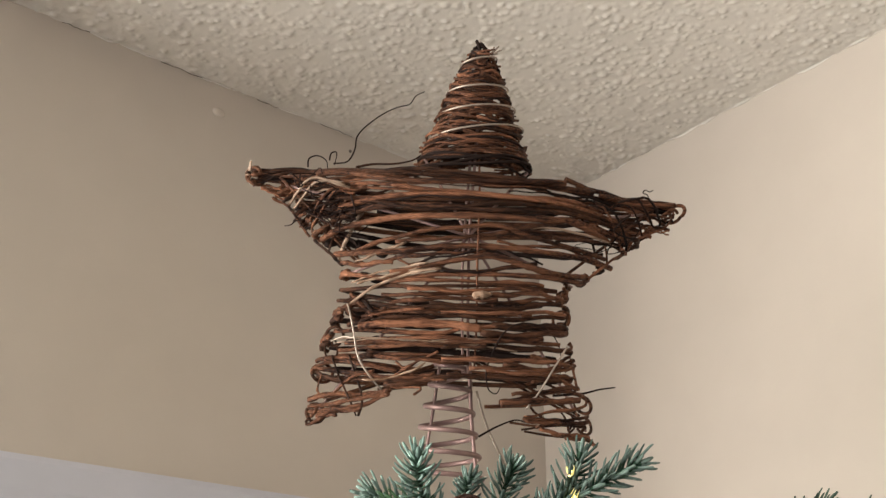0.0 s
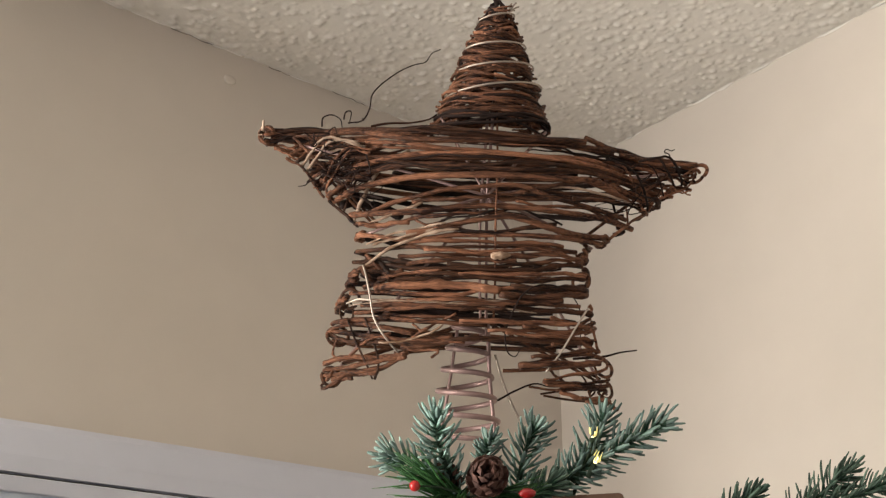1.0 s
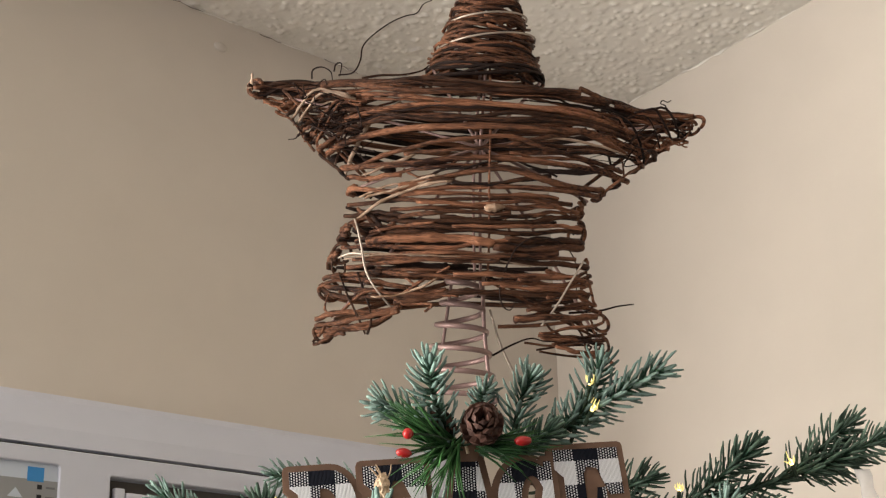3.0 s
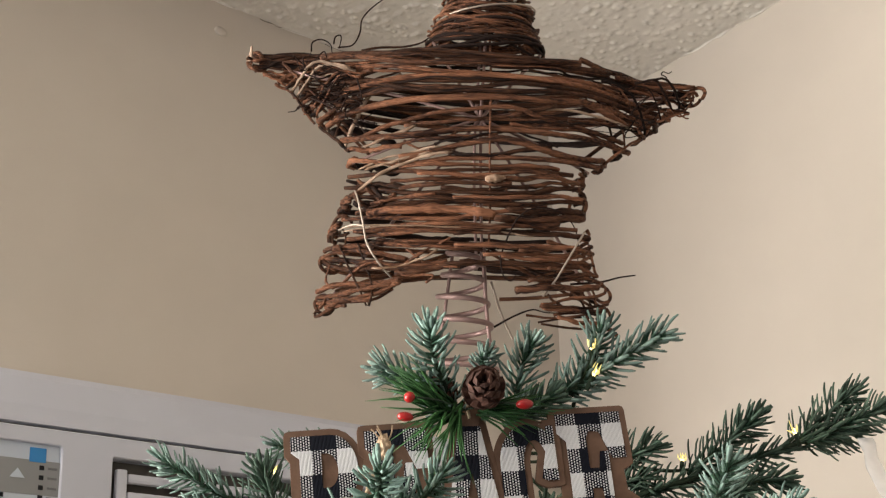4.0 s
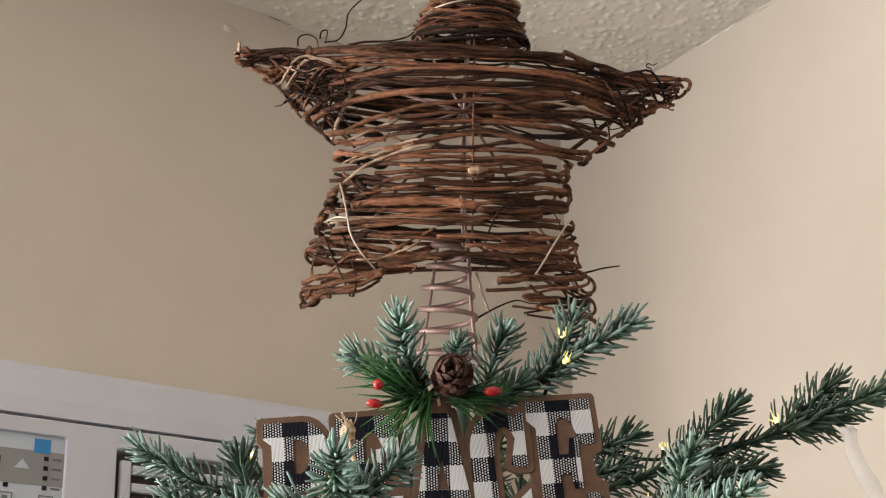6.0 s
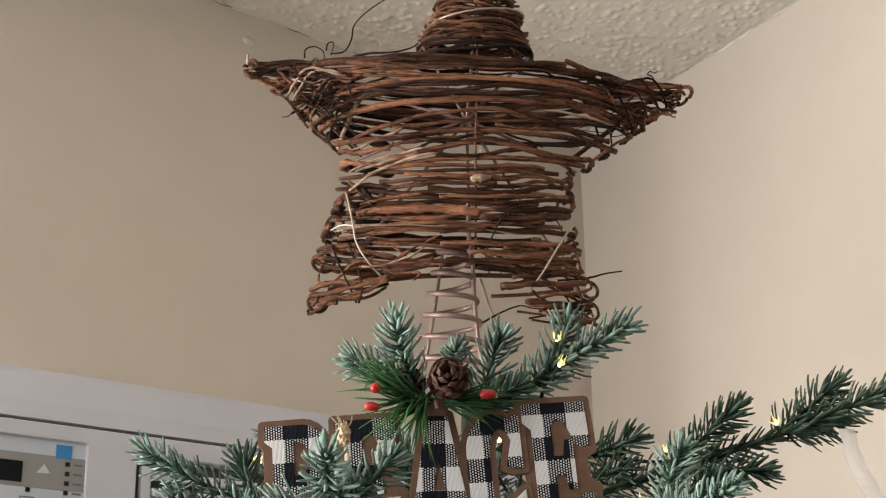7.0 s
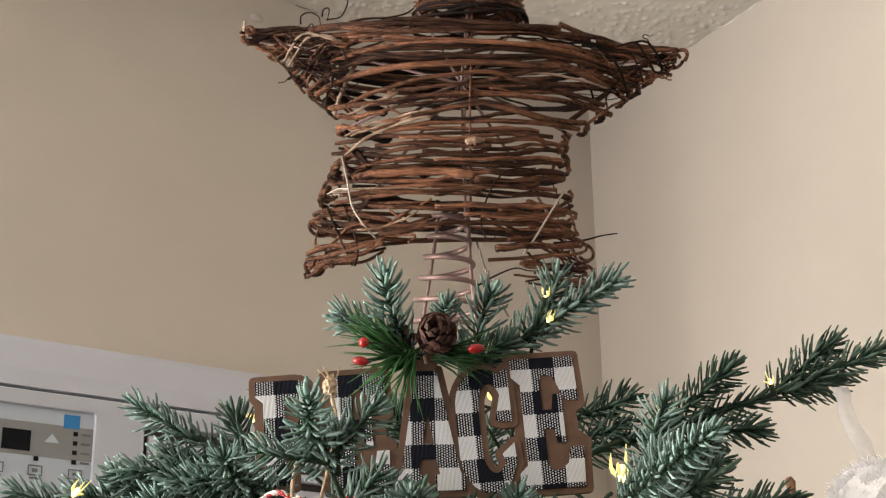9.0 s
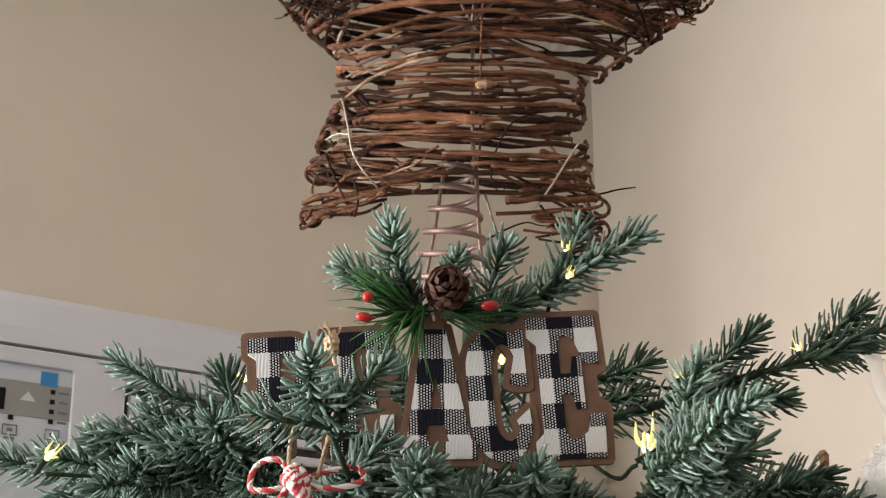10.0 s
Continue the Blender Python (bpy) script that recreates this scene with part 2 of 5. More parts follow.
# ---- the room ----
WX, WY, CZ = -1.103, 1.143, 2.44   # faces of the two walls of the corner, height of the ceiling
FX, FY = 3.6, -4.0                 # faces of the two walls behind the camera
bm = bmesh.new()
box(bm, WX - 0.16, WX, -0.3, WY, 0, CZ)
box(bm, WX - 0.16, WX, FY, -1.6, 0, CZ)
box(bm, WX - 0.16, WX, -1.6, -0.3, 0, 0.8)
box(bm, WX - 0.16, WX, -1.6, -0.3, 2.1, CZ)
structure("wall_west", bm, WALL, "beige painted wall with an air conditioner", "wall")
structure("wall_north", box(bmesh.new(), WX - 0.16, FX + 0.15, WY, WY + 0.15, 0, CZ), WALL, "beige painted wall behind the tree, softly shaded", "wall")
bm = bmesh.new()
box(bm, WX - 0.16, -1.0, FY - 0.15, FY, 0, CZ), box(bm, 0.4, FX + 0.15, FY - 0.15, FY, 0, CZ)
box(bm, -1.0, 0.4, FY - 0.15, FY, 0, 0.9), box(bm, -1.0, 0.4, FY - 0.15, FY, 2.1, CZ)
structure("wall_south", bm, FAR_WALL, "unseen wall, grey to dim and cool bounced light, with a window", "wall")
bm = bmesh.new()
box(bm, FX, FX + 0.15, FY, -0.55, 0, CZ)
box(bm, FX, FX + 0.15, 0.95, WY, 0, CZ)
box(bm, FX, FX + 0.15, -0.55, 0.95, 0, 0.75)
box(bm, FX, FX + 0.15, -0.55, 0.95, 2.05, CZ)
structure("wall_east", bm, FAR_WALL, "unseen wall, grey to dim and cool bounced light, with a window", "wall")
structure("floor", box(bmesh.new(), WX - 0.16, FX + 0.15, FY - 0.15, WY + 0.15, -0.1, 0), FLOOR, "brown wooden floor", "floor")


def window(name, x, y, wide, z0, z1, inward, turn=0):
    ob = thing(name, pose(x, y, z0, 0, 0, turn), "white framed window out of view, letting daylight in", "window", kind="structure")
    h, w = z1 - z0, wide / 2
    bm = bmesh.new()
    box(bm, -0.02, 0.02, -w, w, 0, 0.05), box(bm, -0.02, 0.02, -w, w, h - 0.05, h)
    box(bm, -0.02, 0.02, -w, -w + 0.05, 0.05, h - 0.05), box(bm, -0.02, 0.02, w - 0.05, w, 0.05, h - 0.05)
    box(bm, -0.018, 0.018, -0.025, 0.025, 0.05, h - 0.05)
    part("window_frame", bm, TRIM, ob)
    part("window_sill", box(bmesh.new(), min(0, inward), max(0, inward), -w - 0.04, w + 0.04, -0.03, -0.002, 0.004), TRIM, ob)


window("window_1", WX - 0.065, -0.95, 1.3, 0.8, 2.1, 0.12)
window("window_2", FX + 0.1, 0.2, 1.5, 0.75, 2.05, -0.12)
# added with its lamp, out of view, to even the north wall's light
window("added_south_window", -0.3, FY - 0.08, 1.4, 0.9, 2.1, 0.12, 90)


def rough_ceiling():
    """The ceiling, its plaster texture in relief over the corner."""
    rng = np.random.default_rng(4)
    cell = 0.0016
    x0, x1, y0, y1 = WX, -0.30, 0.25, WY
    nx, ny = int((x1 - x0) / cell) + 1, int((y1 - y0) / cell) + 1
    drop = np.zeros((ny, nx))
    for k in range(15000):
        r, h = (rng.uniform(0.0022, 0.0046), rng.uniform(0.0004, 0.0024)) if k < 5500 else (rng.uniform(0.0014, 0.0026), rng.uniform(0.0002, 0.0010))
        cx, cy = rng.uniform(0, x1 - x0), rng.uniform(0, y1 - y0)
        sx, sy = rng.uniform(0.85, 1.2), rng.uniform(0.85, 1.2)
        w = int(2.2 * r / cell) + 1
        i, j = int(cx / cell), int(cy / cell)
        ia, ib, ja, jb = max(i - w, 0), min(i + w + 1, nx), max(j - w, 0), min(j + w + 1, ny)
        gx, gy = np.meshgrid(np.arange(ia, ib) * cell - cx, np.arange(ja, jb) * cell - cy)
        d = (gx / (r * sx)) ** 2 + (gy / (r * sy)) ** 2
        drop[ja:jb, ia:ib] = np.maximum(drop[ja:jb, ia:ib], h * np.exp(-d ** 1.6))
    gx, gy = np.meshgrid(np.linspace(x0, x1, nx), np.linspace(y0, y1, ny))
    verts = np.stack([gx.ravel(), gy.ravel(), (CZ - drop).ravel()], 1)
    idx = np.arange(nx * ny).reshape(ny, nx)
    quads = np.stack([idx[:-1, :-1].ravel(), idx[1:, :-1].ravel(), idx[1:, 1:].ravel(), idx[:-1, 1:].ravel()], 1)
    verts, faces = verts.tolist(), quads.tolist()
    for a, b, c, d in ((x1, FX, FY, WY), (x0, x1, FY, y0)):
        k = len(verts)
        verts += [(a, c, CZ), (a, d, CZ), (b, d, CZ), (b, c, CZ)]
        faces.append((k, k + 1, k + 2, k + 3))
    k = len(verts)
    a, b, c, d = WX - 0.16, FX + 0.15, FY - 0.15, WY + 0.15
    for z in (CZ + 0.004, CZ + 0.12):
        verts += [(a, c, z), (b, c, z), (b, d, z), (a, d, z)]
    for q in ((0, 3, 2, 1), (4, 5, 6, 7), (0, 1, 5, 4), (1, 2, 6, 5), (2, 3, 7, 6), (3, 0, 4, 7)):
        faces.append(tuple(k + i for i in q))
    tagged(new("ceiling", mesh_of("ceiling", verts, faces, CEILING, smooth=True)), "off-white ceiling with rough plaster texture", "ceiling", kind="structure")


rough_ceiling()


def ragged_joint(name, a, b, seed):
    """The uneven bead of plaster where wall and ceiling meet."""
    rng = random.Random(seed)
    a, b = Vector(a), Vector(b)
    n = int((b - a).length / 0.012)
    pts = [a.lerp(b, i / n) + Vector((rng.uniform(-1, 1), rng.uniform(-1, 1), rng.uniform(-1, 1))) * 0.0016 for i in range(n + 1)]
    rad = [rng.uniform(0.0008, 0.0022) for _ in pts]
    ob = new(name, tube(name, pts, rad, CEILING, 6, 0.2, rng))
    tagged(ob, "uneven plaster bead along the ceiling's edge", "trim", kind="structure")


ragged_joint("trim", (WX, 0.25, CZ), (WX, WY, CZ), 2)
ragged_joint("trim", (WX, WY, CZ), (0.05, WY, CZ), 3)



def cracks():
    """Short dark breaks in the paint along the first wall's joint."""
    rng = random.Random(8)
    verts, faces = [], []
    y = 0.36
    while y < 0.80:
        long = rng.uniform(0.015, 0.06)
        n = 7
        pts = [(WX + 0.0035 + rng.uniform(-0.001, 0.001), y + long * i / n, CZ - 0.0035 + rng.uniform(-0.0012, 0.0012)) for i in range(n + 1)]
        tube_data(pts, [rng.uniform(0.0002, 0.0007) for _ in pts], 5, verts=verts, faces=faces)
        y += long + rng.uniform(0.02, 0.09)
    tagged(new("paint_crack", mesh_of("paint_crack", verts, faces, PINHEAD)), "dark hairline crack along the ceiling's edge", "crack", kind="structure")


cracks()
bm = bmesh.new()
bmesh.ops.create_icosphere(bm, subdivisions=3, radius=0.008)
for v in bm.verts:
    v.co.x *= 0.35
    v.co.z *= 0.75 + 0.2 * noise.noise(v.co * 300)
ob = structure("plaster_drip", bm, WALL, "small lump of paint on the wall", "wall lump")
ob.matrix_basis = pose(WX, 0.646, 2.402)
bm = bmesh.new()
bmesh.ops.create_icosphere(bm, subdivisions=2, radius=0.0022)
ob = structure("nail_head", bm, PINHEAD, "tiny dark nail head in the wall", "nail")
ob.matrix_basis = pose(WX, 0.83, 2.418)


# ---- the air conditioner ----
def air_conditioner():
    y0, z0, front = 0.318, 1.5495, 0.078
    wide = 0.66
    ob = thing("air_conditioner", pose(WX, y0, z0, 2.4), "white wall air conditioner with grey control panel", "air conditioner")
    top = 0.3935
    groove = 0.338
    # casing, with a top that leans back
    profile = [(0.001, 0), (front - 0.012, 0), (front - 0.012, groove + 0.004), (front - 0.002, groove + 0.0045), (front - 0.004, groove + 0.02),
               (front - 0.012, top - 0.009), (front - 0.018, top - 0.002), (front - 0.026, top), (0.001, top)]
    verts = [(x, y, z) for y in (0, wide) for x, z in profile]
    n = len(profile)
    faces = [(i, i + n, (i + 1) % n + n, (i + 1) % n) for i in range(n)] + [tuple(range(n)), tuple(reversed(range(n, 2 * n)))]
    part("casing", mesh_of("casing", verts, faces, AC_WHITE), AC_WHITE, ob)
    # front with its openings
    py0, py1, pz0, pz1 = 0.03, 0.178, 0.10, 0.3265
    gy0, gy1, gz0, gz1 = 0.222, 0.62, 0.05, 0.3225
    def rounded(y_a, y_b, z_a, z_b, r):
        return arc(y_b - r, z_b - r, r, r, 0, 90, 5) + arc(y_a + r, z_b - r, r, r, 90, 180, 5) + arc(y_a + r, z_a + r, r, r, 180, 270, 5) + arc(y_b - r, z_a + r, r, r, 270, 360, 5)

    me = slab("front_panel", [rounded(0.004, wide - 0.004, 0.004, groove, 0.004), rounded(py0, py1, pz0, pz1, 0.004), rounded(gy0, gy1, gz0, gz1, 0.003)], -0.006, 0.006, AC_WHITE, 0.0012)
    me.transform(Matrix(((0, 0, 1, front - 0.006), (1, 0, 0, 0), (0, 1, 0, 0), (0, 0, 0, 1))))
    part("front_panel", me, AC_WHITE, ob)
    # dark sheet and strip put the shade of outlet and gap into colour
    part("grille_back", box(bmesh.new(), front - 0.0118, front - 0.0108, gy0 + 0.001, gy1 - 0.001, gz0 + 0.001, gz1 - 0.002), AC_DARK, ob, "dark sheet for the shade inside the air outlet")
    part("shadow_gap", box(bmesh.new(), front - 0.0119, front - 0.008, 0.006, wide - 0.006, groove + 0.0003, groove + 0.0038), AC_DARK, ob, "dark strip for the shade in the gap above the front")
    z = gz1 - 0.0215
    bm = bmesh.new()
    box(bm, front - 0.008, front - 0.001, gy0 + 0.006, gy0 + 0.016, gz0 + 0.002, gz1 - 0.010, 0.002)
    part("grille_frame", bm, AC_WHITE, ob)
    while z > gz0 + 0.01:
        part("slat", box(bmesh.new(), front - 0.009, front - 0.0012, gy0 + 0.0165, gy1 - 0.002, z, z + 0.0085, 0.003), AC_WHITE, ob)
        z -= 0.0158
    # controls
    face = front - 0.0032
    panel = part("control_panel", box(bmesh.new(), front - 0.0118, face, py0 + 0.0005, py1 - 0.0005, pz0 + 0.0005, pz1 - 0.0005, 0.001), AC_PANEL, ob, "pale control panel with grey band and buttons")

    def print_on(name, y_a, y_b, z_a, z_b, mat, lift=0.0004, label=""):
        part(name, box(bmesh.new(), face - 0.0005, face + lift, y_a, y_b, z_a, z_b), mat, panel, label)

    print_on("grey_band", py0 + 0.001, py1 - 0.001, 0.2825, 0.3115, AC_GREY, 0.0004, "grey printed band")
    print_on("sticker", 0.150, 0.1642, 0.3098, 0.322, AC_BLUE, 0.0007, "blue square sticker")
    print_on("display", 0.0975, 0.122, 0.286, 0.304, AC_BLACK, 0.0009, "black display window")
    v = [(face + 0.0008, 0.134, 0.2955), (face + 0.0008, 0.147, 0.2955), (face + 0.0008, 0.1405, 0.3035)]
    v += [(x - 0.001, y, zz) for x, y, zz in v]
    part("arrow", mesh_of("arrow", v, [(0, 1, 2), (5, 4, 3), (0, 3, 4, 1), (1, 4, 5, 2), (2, 5, 3, 0)], AC_PANEL), AC_PANEL, panel, "pale triangular button")
    for i in range(4):
        zc = 0.3055 - i * 0.0083
        print_on("indicator", 0.159, 0.163, zc - 0.0019, zc + 0.0019, AC_BLACK, 0.0009)
        print_on("caption", 0.1665, 0.1745, zc - 0.0009, zc + 0.0009, AC_PRINT, 0.0007, "small unreadable caption")
    for yc, zc in ((0.128, 0.2702), (0.163, 0.2700), (0.095, 0.2702)):
        if yc != 0.163:
            print_on("indicator", yc - 0.002, yc + 0.002, zc + 0.0082, zc + 0.012, AC_BLACK, 0.0009)
        bm = bmesh.new()
        for ya, yb, za, zb in ((-0.0062, 0.0062, 0.0036, 0.0044), (-0.0062, 0.0062, -0.0044, -0.0036), (-0.0062, -0.0054, -0.0036, 0.0036), (0.0054, 0.0062, -0.0036, 0.0036), (-0.0022, 0.0022, -0.0014, 0.0014)):
            box(bm, face - 0.0005, face + 0.0007, yc + ya, yc + yb, zc + za, zc + zb)
        part("button_outline", bm, AC_PRINT, panel)
        print_on("caption", yc - 0.0045, yc + 0.0045, zc - 0.0078, zc - 0.006, AC_PRINT, 0.0007, "small unreadable caption")
    return ob


air_conditioner()


# ---- the grapevine star ----
STAR = Matrix(((0.5236, 0.2098, 0.8257, -0.569), (0.8519, -0.1290, -0.5075, 0.557), (0.0, 0.9692, -0.2463, 1.964), (0, 0, 0, 1)))


def between(x, xs, ys):
    return float(np.interp(x, xs, ys))


def left_edge(v):
    return between(v, (-0.051, -0.0275, 0.0, 0.0213, 0.0455, 0.0825), (-0.1006, -0.0916, -0.0814, -0.0851, -0.1094, -0.150))


def right_edge(v):
    return between(v, (-0.0463, -0.0231, 0.0103, 0.0192, 0.0409, 0.0739), (0.0769, 0.0726, 0.0693, 0.0861, 0.1142, 0.153))


def grapevine_star():
    rng = random.Random(11)
    star = thing("star_tree_topper", STAR, "brown grapevine twig star topper on a wire coil", "tree topper")

    def depth(u):
        """How far the star's front bulges at u."""
        return 0.004 + 0.035 * max(0.0, 1 - (abs(u) / 0.11) ** 2.2)

    def strand(u0, v0, mid, u1, v1, r, mat=VINE, back=False, wob=0.0016, n=24, name="twig", proud=0.0):
        """A vine strand laid over the bulging front, or the back, of the star."""
        lift = mid - (v0 + v1) / 2
        ph = [rng.uniform(0, 6.3) for _ in range(5)]
        slim = rng.uniform(0.6, 1.0)
        pts, rad = [], []
        for i in range(n + 1):
            s = i / n
            u = u0 + (u1 - u0) * s
            arch = 1 - abs(2 * s - 1) ** 2.3
            v = v0 + (v1 - v0) * s + lift * arch + wob * (0.7 * math.sin(s * 6 + ph[0]) + 0.3 * math.sin(s * 13 + ph[1]) + 0.16 * math.sin(s * 29 + ph[4]))
            z = depth(u) + proud + wob * math.sin(s * 9 + ph[2])
            pts.append((u, v, -z if back else z))
            rad.append(r * (slim + (1 - slim) * s) * (1 + 0.5 * max(0, math.sin(s * 13 + ph[3])) ** 60) * min(1, 0.55 + 9 * s, 0.55 + 9 * (1 - s)))
        return part(name, tube(name, pts, rad, mat, 8, 0.09, rng), mat, star)

    def course(row, mat=VINE, full=0.92, wob=0.0006, name="twig"):
        """A vine strand of thickness row[0] that follows a few places over the bulging front."""
        r, *marks = row
        r *= full
        n = 9 * (len(marks) - 1) if len(marks) > 3 else 16
        line = smooth_line([(u, v, 0) for u, v in marks], n)
        ph = [rng.uniform(0, 6.3) for _ in range(5)]
        slim, rise = rng.uniform(0.72, 1.0), rng.uniform(-0.0016, 0.0016)
        knots = [rng.random() for _ in range(3)]
        pts, rad = [], []
        for i, p in enumerate(line):
            s = i / n
            p.y += wob * (math.sin(s * 8 + ph[0]) + 0.5 * math.sin(s * 23 + ph[1]))
            p.z = depth(p.x) + rise + 0.0012 * math.sin(s * 9 + ph[2])
            pts.append(p)
            node = sum(math.exp(-((s - k) * n / 1.1) ** 2) for k in knots)
            rad.append(r * (slim + (1 - slim) * math.sin(s * 5 + ph[3]) ** 2) * (1 + 0.22 * node))
        return part(name, tube(name, pts, rad, mat, 8, 0.10, rng), mat, star)

    # courses of vine: along the arms, over the body, down the two feet, and the ties across them
    RIM = ((0.0020, (-0.1490, 0.0815), (-0.0908, 0.0819), (-0.0240, 0.0772), (0.0419, 0.0760), (0.0848, 0.0771)),
            (0.0022, (-0.1327, 0.0643), (-0.1100, 0.0773), (-0.0907, 0.0791), (-0.0462, 0.0740), (0.0026, 0.0747), (0.0627, 0.0781)),
            (0.0018, (-0.1457, 0.0770), (-0.1250, 0.0831), (-0.0759, 0.0794), (-0.0353, 0.0808), (0.0025, 0.0786), (0.0338, 0.0790)),
            (0.0020, (0.0626, 0.0821), (0.0848, 0.0779), (0.1130, 0.0761), (0.1335, 0.0761), (0.1479, 0.0754)),
            (0.0016, (0.0027, 0.0724), (0.0419, 0.0737), (0.0670, 0.0748), (0.1087, 0.0723)),
            (0.0016, (-0.1051, 0.0689), (-0.0756, 0.0719), (-0.0312, 0.0684), (0.0222, 0.0657), (0.0629, 0.0666), (0.0918, 0.0648)),
            (0.0016, (0.0894, 0.0752), (0.1191, 0.0740), (0.1458, 0.0740)))
    UPPER = ((0.0018, (-0.0936, 0.0620), (-0.0531, 0.0616), (-0.0047, 0.0626), (0.0421, 0.0627), (0.0760, 0.0615), (0.1192, 0.0577)),
            (0.0022, (-0.1061, 0.0363), (-0.0893, 0.0476), (-0.0602, 0.0551), (-0.0308, 0.0568), (0.0031, 0.0550), (0.0422, 0.0576), (0.0805, 0.0571), (0.1131, 0.0524)),
            (0.0022, (-0.1004, 0.0328), (-0.0853, 0.0412), (-0.0599, 0.0466), (-0.0306, 0.0499), (0.0032, 0.0511), (0.0424, 0.0514), (0.0717, 0.0525), (0.1152, 0.0453)),
            (0.0018, (-0.0896, 0.0547), (-0.0605, 0.0613), (-0.0236, 0.0644), (0.0144, 0.0655), (0.0629, 0.0631), (0.1063, 0.0592)),
            (0.0016, (-0.0751, 0.0609), (-0.0307, 0.0533), (0.0145, 0.0593), (0.0463, 0.0608), (0.0896, 0.0603), (0.1212, 0.0546)))
    LOWER = ((0.0016, (-0.0815, 0.0225), (-0.0593, 0.0319), (-0.0376, 0.0382), (-0.0154, 0.0416), (0.0149, 0.0438), (0.0426, 0.0379), (0.0945, 0.0309)),
            (0.0022, (-0.0911, 0.0229), (-0.0590, 0.0239), (-0.0298, 0.0281), (0.0038, 0.0312), (0.0388, 0.0290), (0.0677, 0.0288), (0.1002, 0.0259)),
            (0.0024, (-0.0548, 0.0098), (-0.0331, 0.0147), (-0.0035, 0.0216), (0.0193, 0.0223), (0.0471, 0.0167), (0.0787, 0.0167)),
            (0.0018, (-0.0854, 0.0104), (-0.0510, 0.0068), (-0.0218, 0.0098), (0.0043, 0.0107), (0.0351, 0.0129), (0.0766, 0.0125)),
            (0.0014, (0.0549, 0.0408), (0.0807, 0.0413), (0.1164, 0.0454)),
            (0.0018, (0.0567, 0.0535), (0.0851, 0.0484), (0.1089, 0.0391)),
            (0.0016, (0.0804, 0.0619), (0.1014, 0.0570), (0.1164, 0.0478)),
            (0.0014, (0.0150, 0.0392), (0.0465, 0.0476), (0.0673, 0.0550)))
    TIPS = ((0.0014, (0.0990, 0.0621), (0.1253, 0.0589), (0.1437, 0.0580)),
            (0.0014, (0.0966, 0.0576), (0.1192, 0.0532), (0.1302, 0.0514)),
            (0.0012, (0.1151, 0.0705), (0.1355, 0.0652), (0.1466, 0.0667)),
            (0.0012, (0.0999, 0.0684), (0.1171, 0.0681), (0.1302, 0.0608)),
            (0.0014, (0.1062, 0.0734), (0.1253, 0.0670), (0.1409, 0.0606)),
            (0.0014, (-0.1495, 0.0767), (-0.1285, 0.0785), (-0.1034, 0.0731)),
            (0.0012, (-0.1481, 0.0728), (-0.1210, 0.0806), (-0.0905, 0.0751)),
            (0.0012, (-0.1426, 0.0700), (-0.1278, 0.0651), (-0.1107, 0.0673)),
            (0.0014, (-0.1194, 0.0510), (-0.1011, 0.0634), (-0.0718, 0.0694)),
            (0.0014, (-0.1113, 0.0428), (-0.0933, 0.0541), (-0.0568, 0.0604)),
            (0.0012, (-0.1275, 0.0591), (-0.1107, 0.0689), (-0.0829, 0.0707)),
            (0.0012, (-0.1356, 0.0673), (-0.1168, 0.0737), (-0.0942, 0.0738)),
            (0.0014, (-0.1153, 0.0461), (-0.1044, 0.0550), (-0.0826, 0.0640)))
    BODY = ((0.0018, (-0.0860, -0.0003), (-0.0545, 0.0019), (-0.0289, 0.0005), (-0.0030, 0.0027), (0.0236, 0.0051), (0.0575, 0.0040)),
            (0.0016, (-0.0541, -0.0087), (-0.0287, -0.0067), (-0.0027, -0.0059), (0.0161, -0.0052)),
            (0.0020, (-0.0667, -0.0098), (-0.0430, -0.0130), (-0.0137, -0.0121), (0.0239, -0.0107), (0.0395, -0.0069), (0.0606, -0.0049)),
            (0.0018, (-0.0878, -0.0078), (-0.0686, -0.0067), (-0.0505, -0.0079)),
            (0.0018, (0.0084, -0.0023), (0.0394, -0.0001), (0.0622, -0.0009)),
            (0.0018, (-0.0645, -0.0192), (-0.0319, -0.0184), (-0.0024, -0.0179), (0.0241, -0.0182), (0.0436, -0.0141), (0.0641, -0.0129)),
            (0.0014, (-0.0210, -0.0154), (0.0088, -0.0151), (0.0476, -0.0107), (0.0641, -0.0129)),
            (0.0030, (-0.0733, -0.0251), (-0.0427, -0.0227), (-0.0134, -0.0237), (0.0053, -0.0250)),
            (0.0018, (-0.0887, -0.0275), (-0.0641, -0.0285), (-0.0279, -0.0301), (-0.0022, -0.0243), (0.0166, -0.0228)),
            (0.0024, (0.0128, -0.0227), (0.0438, -0.0213), (0.0655, -0.0204)))
